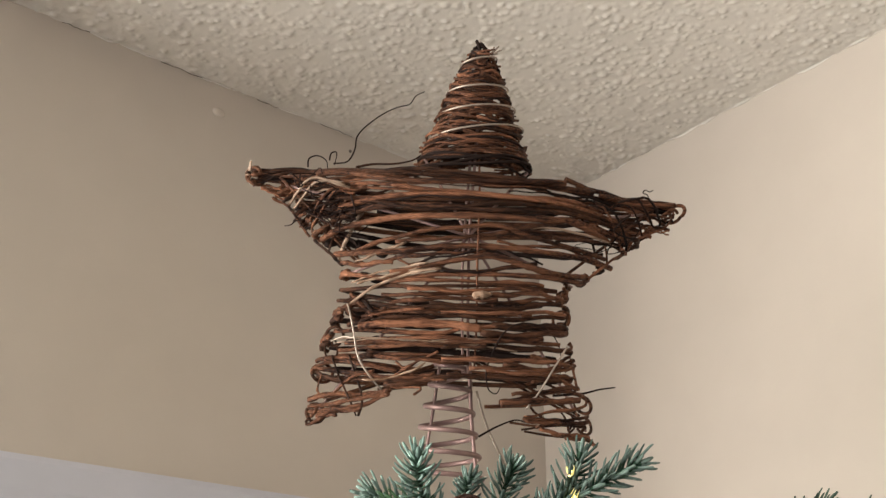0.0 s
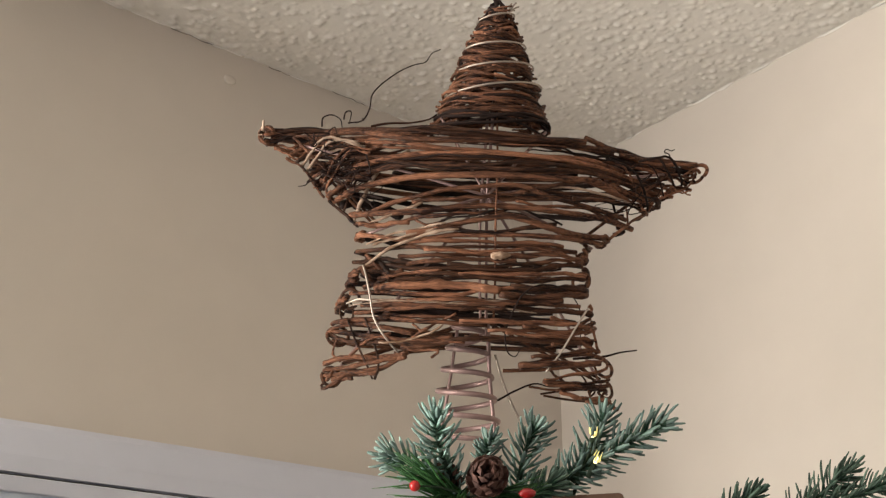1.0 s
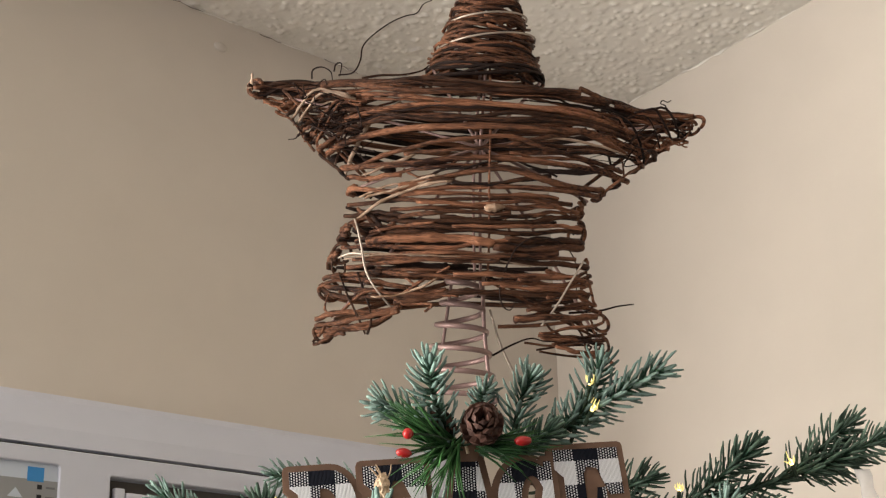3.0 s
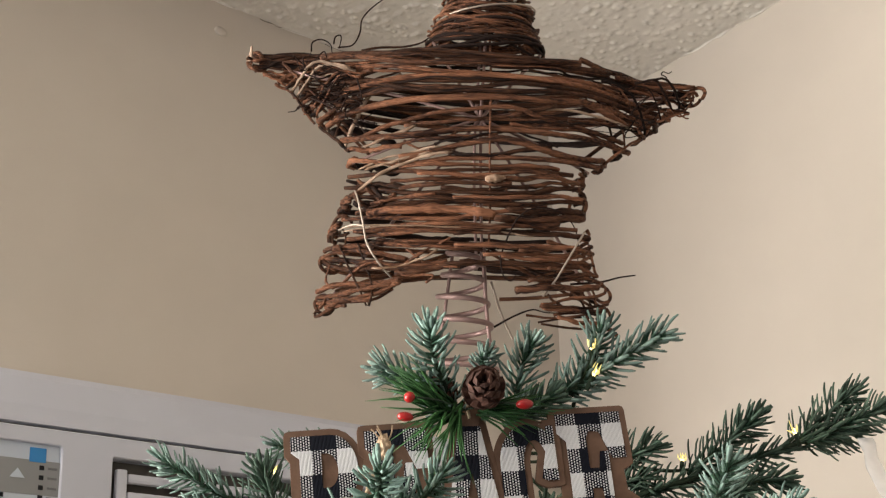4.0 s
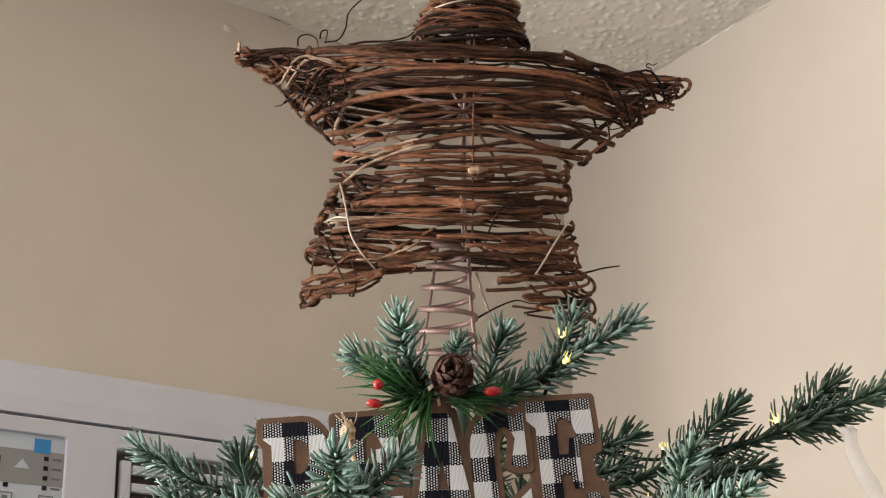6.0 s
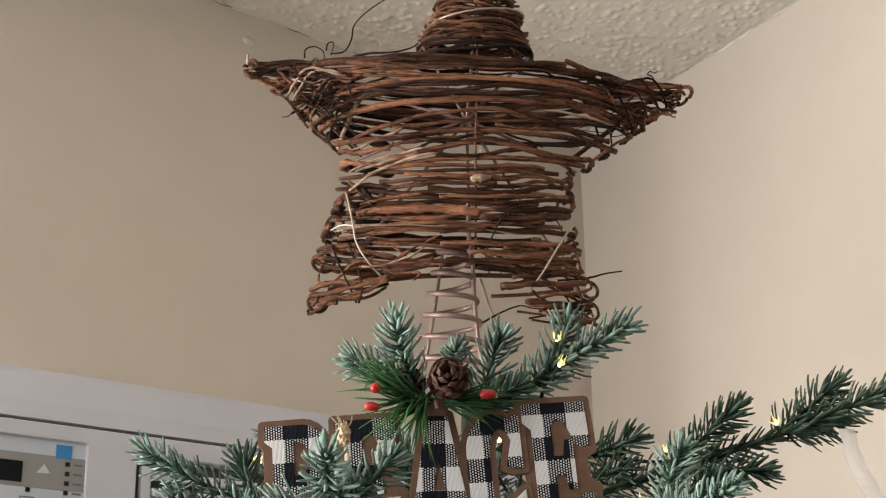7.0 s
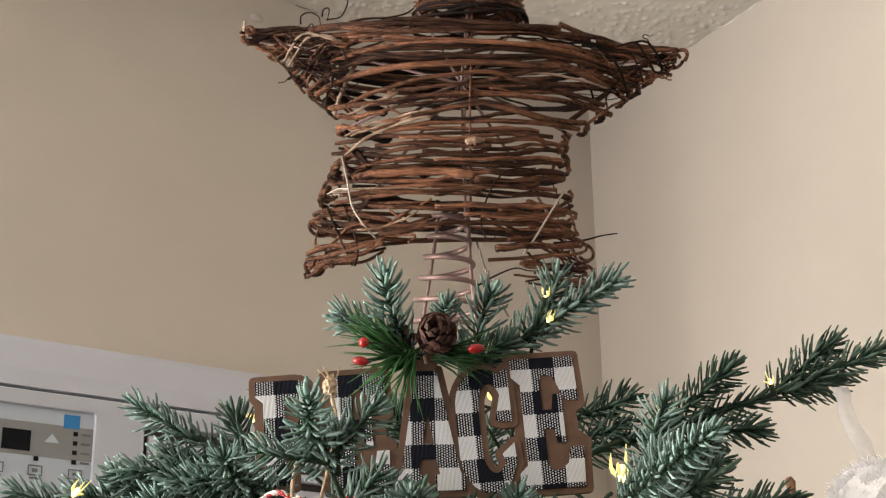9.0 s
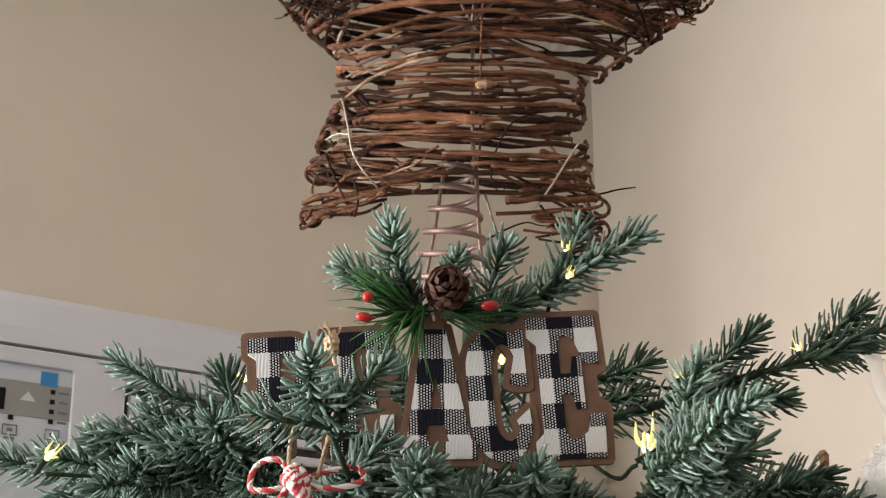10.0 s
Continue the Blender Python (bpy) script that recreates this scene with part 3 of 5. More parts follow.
    LOW_BODY = ((0.0024, (0.0054, -0.0283), (0.0360, -0.0275), (0.0655, -0.0234)),
            (0.0016, (-0.0818, -0.0370), (-0.0494, -0.0362), (-0.0167, -0.0349), (0.0244, -0.0328), (0.0602, -0.0323)),
            (0.0016, (-0.0852, -0.0407), (-0.0493, -0.0381), (-0.0130, -0.0374), (0.0093, -0.0359)),
            (0.0020, (-0.0203, -0.0373), (0.0169, -0.0366), (0.0521, -0.0349), (0.0695, -0.0367)),
            (0.0018, (-0.0939, -0.0473), (-0.0742, -0.0449), (-0.0418, -0.0472), (-0.0016, -0.0472)),
            (0.0014, (-0.0671, -0.0419), (-0.0347, -0.0440), (-0.0017, -0.0446)),
            (0.0018, (-0.0200, -0.0472), (0.0133, -0.0450), (0.0482, -0.0442), (0.0696, -0.0465)),
            (0.0016, (-0.0015, -0.0505), (0.0364, -0.0503), (0.0659, -0.0484)),
            (0.0020, (-0.0161, -0.0559), (0.0099, -0.0566), (0.0444, -0.0553), (0.0698, -0.0548)),
            (0.0016, (0.0210, -0.0475), (0.0483, -0.0494), (0.0713, -0.0418)),
            (0.0014, (0.0402, -0.0407), (0.0563, -0.0432), (0.0687, -0.0391)),
            (0.0016, (-0.0711, -0.0337), (-0.0351, -0.0326), (0.0055, -0.0328), (0.0479, -0.0288)))
    FOOT_A = ((0.0016, (-0.1016, -0.0527), (-0.0848, -0.0485), (-0.0668, -0.0504), (-0.0479, -0.0557)),
            (0.0020, (-0.1012, -0.0539), (-0.0843, -0.0604), (-0.0556, -0.0603), (-0.0323, -0.0601)),
            (0.0018, (-0.0992, -0.0513), (-0.0773, -0.0560), (-0.0521, -0.0588), (-0.0234, -0.0555)),
            (0.0022, (-0.0555, -0.0640), (-0.0323, -0.0605), (-0.0087, -0.0560)),
            (0.0018, (-0.1031, -0.0736), (-0.0910, -0.0696), (-0.0695, -0.0707), (-0.0511, -0.0661)),
            (0.0016, (-0.1033, -0.0781), (-0.0836, -0.0752), (-0.0659, -0.0725), (-0.0518, -0.0668)),
            (0.0018, (-0.1027, -0.0825), (-0.0834, -0.0789), (-0.0657, -0.0762), (-0.0525, -0.0683)),
            (0.0016, (-0.0976, -0.0836), (-0.0833, -0.0811), (-0.0692, -0.0788)),
            (0.0014, (-0.1037, -0.0899), (-0.0939, -0.0855), (-0.0850, -0.0825)),
            (0.0012, (-0.1045, -0.0884), (-0.1004, -0.0836), (-0.0971, -0.0781)),
            (0.0016, (-0.0993, -0.0483), (-0.0850, -0.0455), (-0.0634, -0.0456)))
    FOOT_B = ((0.0020, (0.0197, -0.0737), (0.0407, -0.0666), (0.0648, -0.0623), (0.0784, -0.0638)),
            (0.0022, (0.0193, -0.0723), (0.0447, -0.0708), (0.0750, -0.0671)),
            (0.0014, (0.0271, -0.0674), (0.0486, -0.0639), (0.0698, -0.0601)),
            (0.0012, (0.0776, -0.0639), (0.0811, -0.0681), (0.0756, -0.0735), (0.0528, -0.0769), (0.0363, -0.0809)),
            (0.0012, (0.0352, -0.0817), (0.0569, -0.0822), (0.0821, -0.0778)),
            (0.0014, (0.0371, -0.0826), (0.0570, -0.0844), (0.0821, -0.0812)),
            (0.0012, (0.0450, -0.0873), (0.0652, -0.0842), (0.0804, -0.0843), (0.0770, -0.0894)),
            (0.0014, (0.0470, -0.0883), (0.0653, -0.0909), (0.0831, -0.0919)),
            (0.0014, (0.0653, -0.0924), (0.0823, -0.0939), (0.0885, -0.0968)),
            (0.0016, (0.0097, -0.0518), (0.0326, -0.0524), (0.0564, -0.0536), (0.0732, -0.0605)),
            (0.0014, (0.0405, -0.0578), (0.0564, -0.0536), (0.0710, -0.0524)))
    TIES = ((0.0008, (-0.0953, -0.0566), (-0.0977, -0.0670), (-0.0930, -0.0729)),
            (0.0008, (-0.0901, -0.0447), (-0.0804, -0.0671), (-0.0725, -0.0839)),
            (0.0008, (-0.0786, -0.0441), (-0.0695, -0.0707), (-0.0711, -0.0839)),
            (0.0010, (-0.0875, -0.0693), (-0.0771, -0.0597), (-0.0623, -0.0537)),
            (0.0010, (-0.0519, -0.0646), (-0.0332, -0.0656), (-0.0366, -0.0694)),
            (0.0010, (0.0687, -0.0402), (0.0710, -0.0513), (0.0750, -0.0611)),
            (0.0008, (0.0547, -0.0687), (0.0651, -0.0798), (0.0694, -0.0914)),
            (0.0008, (0.0616, -0.0697), (0.0714, -0.0812), (0.0673, -0.0885)),
            (0.0008, (0.0699, -0.0675), (0.0743, -0.0784)),
            (0.0010, (0.0401, -0.0748), (0.0497, -0.0815)),
            (0.0010, (-0.0521, -0.0588), (-0.0345, -0.0481), (-0.0220, -0.0411)))
    SIDE_TIES = ((0.0010, (-0.0489, -0.0484), (-0.0342, -0.0584), (-0.0160, -0.0592)),
            (0.0012, (-0.0796, -0.0035), (-0.0721, -0.0112), (-0.0645, -0.0196)),
            (0.0010, (-0.1345, 0.0626), (-0.1235, 0.0562), (-0.1080, 0.0372)),
            (0.0012, (-0.1049, 0.0346), (-0.0925, 0.0222), (-0.0856, 0.0157)),
            (0.0010, (0.1466, 0.0684), (0.1409, 0.0590), (0.1229, 0.0506), (0.1139, 0.0444)),
            (0.0012, (0.1164, 0.0470), (0.1107, 0.0386), (0.0973, 0.0290), (0.0810, 0.0154)),
            (0.0010, (-0.0717, -0.0188), (-0.0538, -0.0158), (-0.0321, -0.0131)),
            (0.0010, (-0.0516, 0.0220), (-0.0404, 0.0160), (-0.0187, 0.0273)),
            (0.0008, (0.0164, -0.0161), (0.0124, -0.0089), (0.0083, 0.0041)))
    MID = ((0.0018, (-0.0864, 0.0169), (-0.0696, 0.0164), (-0.0529, 0.0178)),
            (0.0016, (-0.0546, 0.0042), (-0.0143, 0.0063), (0.0235, 0.0074), (0.0481, 0.0061)),
            (0.0018, (-0.0593, -0.0045), (-0.0288, -0.0029), (-0.0029, -0.0022), (0.0092, -0.0023)),
            (0.0014, (-0.0435, -0.0010), (-0.0141, -0.0009), (0.0159, 0.0019), (0.0473, 0.0014)),
            (0.0016, (-0.0360, 0.0146), (-0.0145, 0.0131), (0.0118, 0.0142), (0.0429, 0.0209)),
            (0.0014, (-0.0821, -0.0133), (-0.0574, -0.0162), (-0.0357, -0.0151), (-0.0136, -0.0162)),
            (0.0016, (0.0219, -0.0063), (0.0454, -0.0029), (0.0623, -0.0047)),
            (0.0016, (-0.0286, -0.0093), (0.0049, -0.0093), (0.0335, -0.0055)),
            (0.0014, (-0.0732, 0.0153), (-0.0443, 0.0209), (-0.0149, 0.0252), (0.0077, 0.0265)),
            (0.0012, (0.0151, 0.0354), (0.0347, 0.0324), (0.0634, 0.0341), (0.0899, 0.0293)),
            (0.0014, (-0.0520, 0.0312), (-0.0226, 0.0344), (0.0036, 0.0369), (0.0227, 0.0414)))
    for k, band in enumerate((RIM, UPPER, LOWER, TIPS, BODY, LOW_BODY, FOOT_A, FOOT_B, MID)):
        for row in band:
            course(row, full=0.92 if k in (4, 5, 8) else 0.96)
            for _ in range(rng.choice((0, 1, 1, 2)) if k < 4 else 0):
                # a thin shoot lying along the thicker one
                r, *marks = row
                first = rng.randrange(max(1, len(marks) - 2))
                off = rng.choice((-1, 1)) * (r + rng.uniform(0.0004, 0.0016))
                course((rng.uniform(0.0005, 0.0010), *[(u, v + off * rng.uniform(0.7, 1.5)) for u, v in marks[first:first + 4]]), rng.choice((VINE, VINE, TENDRIL_AND_SHADE)), wob=0.0011)
            if k in (6, 7) and rng.random() < 0.5:
                # its fellow on the far side
                r, *marks = row
                line = smooth_line([(u, v + 0.002, -depth(u) * 0.6) for u, v in marks], 14)
                part("twig", tube("twig", line, r * 0.6, VINE, 7, 0.1, rng), VINE, star)
    for row in TIES + SIDE_TIES:
        course(row, wob=0.0003, name="tie")
    # strands of the back, near black for the shade seen through the gaps
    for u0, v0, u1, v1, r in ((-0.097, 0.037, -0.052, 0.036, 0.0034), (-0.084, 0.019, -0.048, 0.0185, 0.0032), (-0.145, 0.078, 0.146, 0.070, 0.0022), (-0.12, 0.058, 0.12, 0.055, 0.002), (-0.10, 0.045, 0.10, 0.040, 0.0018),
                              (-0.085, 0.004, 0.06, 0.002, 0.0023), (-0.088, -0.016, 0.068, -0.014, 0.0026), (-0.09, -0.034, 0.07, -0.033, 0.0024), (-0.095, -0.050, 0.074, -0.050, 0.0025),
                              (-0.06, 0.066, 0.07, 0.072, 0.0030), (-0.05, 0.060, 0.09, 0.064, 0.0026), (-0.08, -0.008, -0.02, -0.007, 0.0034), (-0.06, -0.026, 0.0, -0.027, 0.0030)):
        strand(u0, v0, (v0 + v1) / 2 + rng.uniform(-0.003, 0.003), u1, v1, r, TENDRIL_AND_SHADE, back=True)
    # the far side's own courses, and a few inside the body
    for v in [-0.054 + 0.0085 * i for i in range(7)] + [0.052 + 0.0052 * i for i in range(6)]:
        for deep in (-1.0, -0.25):
            if deep > -0.5 and (v < 0.03 or rng.random() < 0.35):
                continue
            a, b = left_edge(v) + rng.uniform(0.002, 0.02), right_edge(v) - rng.uniform(0.002, 0.02)
            up = rng.uniform(-0.003, 0.003)
            line = smooth_line([(a + (b - a) * q, v + up * (0.5 - q) + rng.uniform(-0.0016, 0.0016), deep * depth(a + (b - a) * q)) for q in (0, 0.2, 0.4, 0.6, 0.8, 1)], 20)
            # some lower ones near black, putting the body's inner shade into colour
            mat = rng.choice((VINE, TENDRIL_AND_SHADE)) if v < 0.03 else VINE
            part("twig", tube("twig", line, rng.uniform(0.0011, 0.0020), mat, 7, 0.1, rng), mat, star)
    # hooped strands round the root of each arm
    for side in (-1, 1):
        for i in range(7):
            q = (i + rng.uniform(0.1, 0.9)) / 7
            top, low = 0.078 - 0.006 * q, 0.064 - 0.042 * q
            e = (left_edge(low) if side < 0 else right_edge(low)) + side * -0.003
            inner = e - side * rng.uniform(0.022, 0.04)
            pts = smooth_line(((inner, top - 0.012 * rng.random(), 0.024), (e - side * 0.013, (top + low) / 2 + 0.005, 0.020), (e, low, 0.007), (e, low - 0.002, -0.008)), 14)
            mat = rng.choice((VINE, VINE, VINE_PALE)) if side < 0 else rng.choice((VINE, TENDRIL_AND_SHADE))
            part("hooped_twig", tube("hooped_twig", [p + Vector((rng.uniform(-1, 1), rng.uniform(-1, 1), 0)) * 0.0006 for p in pts], rng.uniform(0.0008, 0.0015) if side < 0 else rng.uniform(0.0005, 0.0009), mat, 6, 0.1, rng), mat, star)
    # a knot of vine at the waist
    ring = [(-0.0735 + 0.0065 * math.cos(a), -0.0145 + 0.0055 * math.sin(a), 0.022 + 0.003 * math.sin(2 * a)) for a in np.linspace(0, 7.5, 22)]
    part("vine_knot", tube("vine_knot", ring, 0.0019, VINE, 7, 0.12, rng), VINE, star)
    for pts in (((-0.079, -0.004, 0.018), (-0.069, -0.010, 0.026), (-0.062, -0.020, 0.028)), ((-0.084, -0.012, 0.014), (-0.074, -0.0085, 0.022), (-0.060, -0.012, 0.028)), ((-0.080, -0.024, 0.016), (-0.068, -0.020, 0.025), (-0.056, -0.013, 0.03))):
        part("twig_end", tube("twig_end", smooth_line(pts, 10), 0.0016, VINE, 7, 0.1, rng), VINE, star)
    # curled ends round the sides of the body and arms
    for i in range(26):
        side = -1 if i % 2 else 1
        v = rng.uniform(-0.055, 0.06)
        e = left_edge(v) if side < 0 else right_edge(v)
        rr = rng.uniform(0.006, 0.013)
        pts = []
        for k in range(11):
            a = math.pi * (k / 10 - 0.5)
            pts.append((e - side * 0.004 + side * 0.005 * math.cos(a) + rng.uniform(-1, 1) * 0.0008, v + rng.uniform(-0.001, 0.001) + 0.003 * (k / 10 - 0.5), rr * math.sin(a)))
        part("twig_end", tube("twig_end", pts, [rng.uniform(0.0009, 0.002)] * 11, VINE, 6, 0.1, rng), VINE, star)
    # loops at the arms' tips and the feet
    for c, w, h, r in (((0.1495, 0.0705, 0.003), 0.0045, 0.0045, 0.0014), ((0.146, 0.067, 0.003), 0.005, 0.004, 0.0012), ((-0.148, 0.078, 0.002), 0.0045, 0.005, 0.0015), ((-0.146, 0.0745, 0.004), 0.005, 0.0045, 0.0011), ((-0.098, -0.082, 0.006), 0.006, 0.006, 0.0013),
                       ((-0.095, -0.0555, 0.008), 0.007, 0.006, 0.0012), ((0.083, -0.069, 0.006), 0.005, 0.006, 0.0012), ((0.084, -0.083, 0.004), 0.005, 0.006, 0.0011), ((-0.088, -0.031, 0.010), 0.006, 0.006, 0.0011), ((-0.090, -0.040, 0.012), 0.0045, 0.007, 0.0007), ((0.066, -0.012, 0.008), 0.005, 0.006, 0.0012)):
        t0 = rng.uniform(0, 6.3)
        ring = [Vector(c) + Vector((w * math.cos(t0 + a), h * math.sin(t0 + a), 0.004 * math.sin(1.3 * a))) for a in np.linspace(0, rng.uniform(4.2, 6.0), 16)]
        part("twig_loop", tube("twig_loop", ring, r, VINE, 6, 0.08, rng), VINE, star)
    # the wound top point
    turns = 84
    for i in range(turns):
        q = (i + rng.uniform(-0.3, 0.3)) / turns
        q = min(max(q, 0), 1)
        v = 0.178 - 0.088 * q
        cu = 0.0065 - 0.003 * q
        w = 0.0055 + 0.0345 * q ** 0.85 + rng.uniform(-0.0015, 0.0015)
        d = 0.0055 + 0.024 * q
        t0 = rng.uniform(0, 6.3)
        slope = rng.uniform(-0.16, 0.16)
        span = rng.uniform(4.5, 6.9)
        pts = []
        for k in range(23):
            a = t0 + span * k / 22
            pts.append((cu + w * math.cos(a) * (1 + rng.uniform(-0.02, 0.02)), v + slope * w * math.cos(a) + 0.0015 * math.sin(3 * a + t0) + 0.002 * (k / 22 - 0.5), d * math.sin(a)))
        mat = rng.choice((VINE, VINE, VINE, VINE, TENDRIL_AND_SHADE))
        part("wound_twig", tube("wound_twig", pts, [rng.uniform(0.0007, 0.0013)] * 23, mat, 6, 0.12, rng), mat, star)
    # broken ends sticking out of the winding
    for k in range(44):
        q, side = rng.random(), rng.choice((-1, 1))
        w, v = 0.0055 + 0.0345 * q ** 0.85, 0.178 - 0.088 * q
        u = 0.0065 - 0.003 * q
        pts = smooth_line(((u + side * (w - 0.014), v + rng.uniform(-0.002, 0.002), 0.010 + 0.010 * q), (u + side * (w - 0.003), v, 0.005), (u + side * (w + rng.uniform(0.001, 0.004)), v + rng.uniform(-0.003, 0.003), -0.001)), 6)
        part("twig_end", tube("twig_end", pts, rng.uniform(0.0006, 0.0012), VINE, 6, 0.1, rng), VINE, star)
    for k in range(7):
        a = k * 0.9
        pts = smooth_line(((0.006 + 0.003 * math.cos(a), 0.174, 0.003 * math.sin(a)), (0.006 + 0.005 * math.cos(a), 0.180, 0.005 * math.sin(a)), (0.006 + 0.003 * math.cos(a + 1), 0.183 + 0.002 * (k % 3), 0.003 * math.sin(a + 1))), 6)
        part("twig_end", tube("twig_end", pts, 0.0013, TENDRIL_AND_SHADE, 6), TENDRIL_AND_SHADE, star)
    # wire frame inside
    def rod(*pts, r=0.0011, mat=COPPER_WIRE, name="frame_wire", n=16):
        return part(name, tube(name, smooth_line(pts, n), r, mat, 6), mat, star)

    rod((0.004, 0.105, 0.02), (0.003, 0.06, 0.036), (0.002, 0.02, 0.040), (0.003, -0.02, 0.037), (0.004, -0.05, 0.026), r=0.0008, mat=VINE)
    rod((0.004, 0.105, -0.02), (0.003, 0.03, -0.036), (0.004, -0.05, -0.026))
    hub = (-0.0035, 0.037, 0.036)
    for tip in ((-0.126, 0.072, 0.004), (0.126, 0.067, 0.004), (-0.098, -0.082, 0.0), (0.086, -0.086, 0.0), (0.006, 0.15, 0.002),
                (-0.083, 0.012, 0.004), (0.074, 0.012, 0.004), (-0.032, 0.095, 0.01), (0.040, 0.09, 0.01), (0.002, -0.055, 0.012)):
        rod(hub, ((hub[0] + tip[0]) / 2, (hub[1] + tip[1]) / 2 + 0.001, 0.022), tip, n=8)
    corners = [(0.006, 0.182), (0.040, 0.09), (0.149, 0.073), (0.078, 0.016), (0.091, -0.093), (0.002, -0.050), (-0.104, -0.089), (-0.080, 0.016), (-0.148, 0.081), (-0.033, 0.096)]
    corners = [(u * 0.88, (v - 0.03) * 0.88 + 0.032) for u, v in corners]
    for i, a in enumerate(corners):
        if i in (3, 6):
            continue
        b = corners[(i + 1) % 10]
        for z in (0.006, -0.006):
            rod((*a, z), ((a[0] + b[0]) / 2, (a[1] + b[1]) / 2, z * 1.2), (*b, z), n=4, r=0.0011, mat=VINE)
    # pale strands, bark splits and silver light wire
    for row in ((-0.0795, 0.0035, 0.012, -0.030, 0.0175, 0.0009), (-0.078, 0.0185, 0.024, -0.045, 0.031, 0.0011), (-0.0893, -0.0344, -0.0325, 0.010, -0.0325, 0.0007), (0.03, 0.0445, 0.046, 0.108, 0.0415, 0.0010), (-0.128, 0.060, 0.066, -0.095, 0.068, 0.0011)):
        strand(*row, mat=VINE_PALE, wob=0.0008, n=14, name="pale_strand")
    for row in ((-0.088, -0.0365, -0.0345, 0.030, -0.0385, 0.0006), (-0.080, -0.0100, 0.0060, -0.022, 0.0140, 0.0011), (-0.076, 0.0020, 0.0085, -0.036, 0.0125, 0.0009), (-0.070, -0.0600, -0.0590, -0.030, -0.0480, 0.0008)):
        strand(*row, mat=VINE_PALE, wob=0.0009, n=16, name="pale_strand", proud=0.0022)
    part("bark_knot", tube("bark_knot", smooth_line(((-0.001, -0.0035, 0.0415), (0.005, -0.003, 0.0425), (0.012, -0.002, 0.0415)), 8), (0.001, 0.0022, 0.0029, 0.0023, 0.003, 0.0026, 0.0021, 0.0015, 0.0008), VINE_PALE, 7, 0.2, rng), VINE_PALE, star, "pale split knot of bark")

    def silver(*pts, r=0.0007):
        rod(*pts, r=r, mat=SILVER, name="light_wire", n=20)

    silver((-0.0815, -0.0105, 0.024), (-0.0795, -0.018, 0.028), (-0.0765, -0.0315, 0.030), (-0.0735, -0.0455, 0.031), (-0.066, -0.0575, 0.031), (-0.054, -0.0695, 0.026))
    silver((-0.0905, -0.0345, 0.014), (-0.083, -0.0325, 0.022), (-0.0755, -0.0335, 0.027))
    silver((0.0645, -0.0335, 0.034), (0.056, -0.047, 0.037), (0.046, -0.064, 0.037), (0.038, -0.0755, 0.032))
    for v, w, d, s in ((0.171, 0.012, 0.011, 0.25), (0.149, 0.0205, 0.017, 0.10), (0.133, 0.026, 0.022, 0.12), (0.117, 0.032, 0.026, 0.16)):
        pts = [(0.005 + (w + 0.001) * math.cos(a), v + s * w * math.cos(a), (d + 0.002) * math.sin(a)) for a in np.linspace(-0.4, math.pi + 0.5, 12)]
        silver(*pts)
    for k in range(5):
        a = k * 1.2
        silver((0.0135, 0.176, 0.004), (0.016 + 0.002 * math.cos(a), 0.179 + 0.002 * math.sin(a), 0.005), (0.0175 + 0.003 * math.cos(a), 0.180 + 0.003 * math.sin(a), 0.005), r=0.0006)

    # loose tendrils
    def tendril(*pts, r=0.00048, mat=TENDRIL_AND_SHADE):
        line = smooth_line(pts, 40)
        rad = [r * (1.25 - 0.6 * i / 40) for i in range(41)]
        part("tendril", tube("tendril", line, rad, mat, 6), mat, star)

    tendril((-0.0947, 0.0871, 0.012), (-0.0852, 0.0893, 0.012), (-0.0806, 0.0980, 0.012), (-0.0794, 0.1073, 0.012), (-0.0728, 0.1159, 0.012), (-0.0615, 0.1252, 0.012), (-0.0519, 0.1304, 0.012), (-0.0441, 0.1330, 0.012), (-0.0400, 0.1394, 0.012), (-0.0342, 0.1427, 0.012))
    tendril((-0.1118, 0.0835, 0.012), (-0.1113, 0.0895, 0.012), (-0.1057, 0.0919, 0.012), (-0.0998, 0.0891, 0.012), (-0.0984, 0.0836, 0.012))
    tendril((-0.0975, 0.0893, 0.012), (-0.0966, 0.0941, 0.012), (-0.0936, 0.0955, 0.012), (-0.0927, 0.0932, 0.012), (-0.0939, 0.0863, 0.012))
    tendril((0.1262, 0.0758, 0.012), (0.1254, 0.0790, 0.012), (0.1222, 0.0805, 0.012), (0.1238, 0.0826, 0.012), (0.1270, 0.0816, 0.012), (0.1295, 0.0830, 0.012), r=0.0004)
    tendril((0.060, -0.064, 0.012), (0.0801, -0.0617, 0.012), (0.0918, -0.0585, 0.012), (0.1032, -0.0565, 0.012), r=0.0007)
    tendril((0.0103, -0.0933, 0.012), (0.0227, -0.0861, 0.012), (0.0348, -0.0814, 0.012), (0.0437, -0.0829, 0.012), (0.0525, -0.0829, 0.012), r=0.0006)
    tendril((-0.1118, 0.0473, 0.012), (-0.1185, 0.0453, 0.012), (-0.1210, 0.0428, 0.012), (-0.1255, 0.0418, 0.012))
    tendril((-0.0792, 0.0857, 0.012), (-0.0678, 0.0885, 0.012), (-0.0523, 0.0899, 0.012), (-0.0407, 0.0931, 0.012), (-0.0350, 0.0971, 0.012), r=0.0008, mat=VINE)
    tendril((0.0141, -0.039, 0.041), (0.020, -0.028, 0.042), (0.030, -0.021, 0.041), (0.0445, -0.0205, 0.037), (0.056, -0.027, 0.032), (0.061, -0.038, 0.030), (0.0615, -0.055, 0.026))
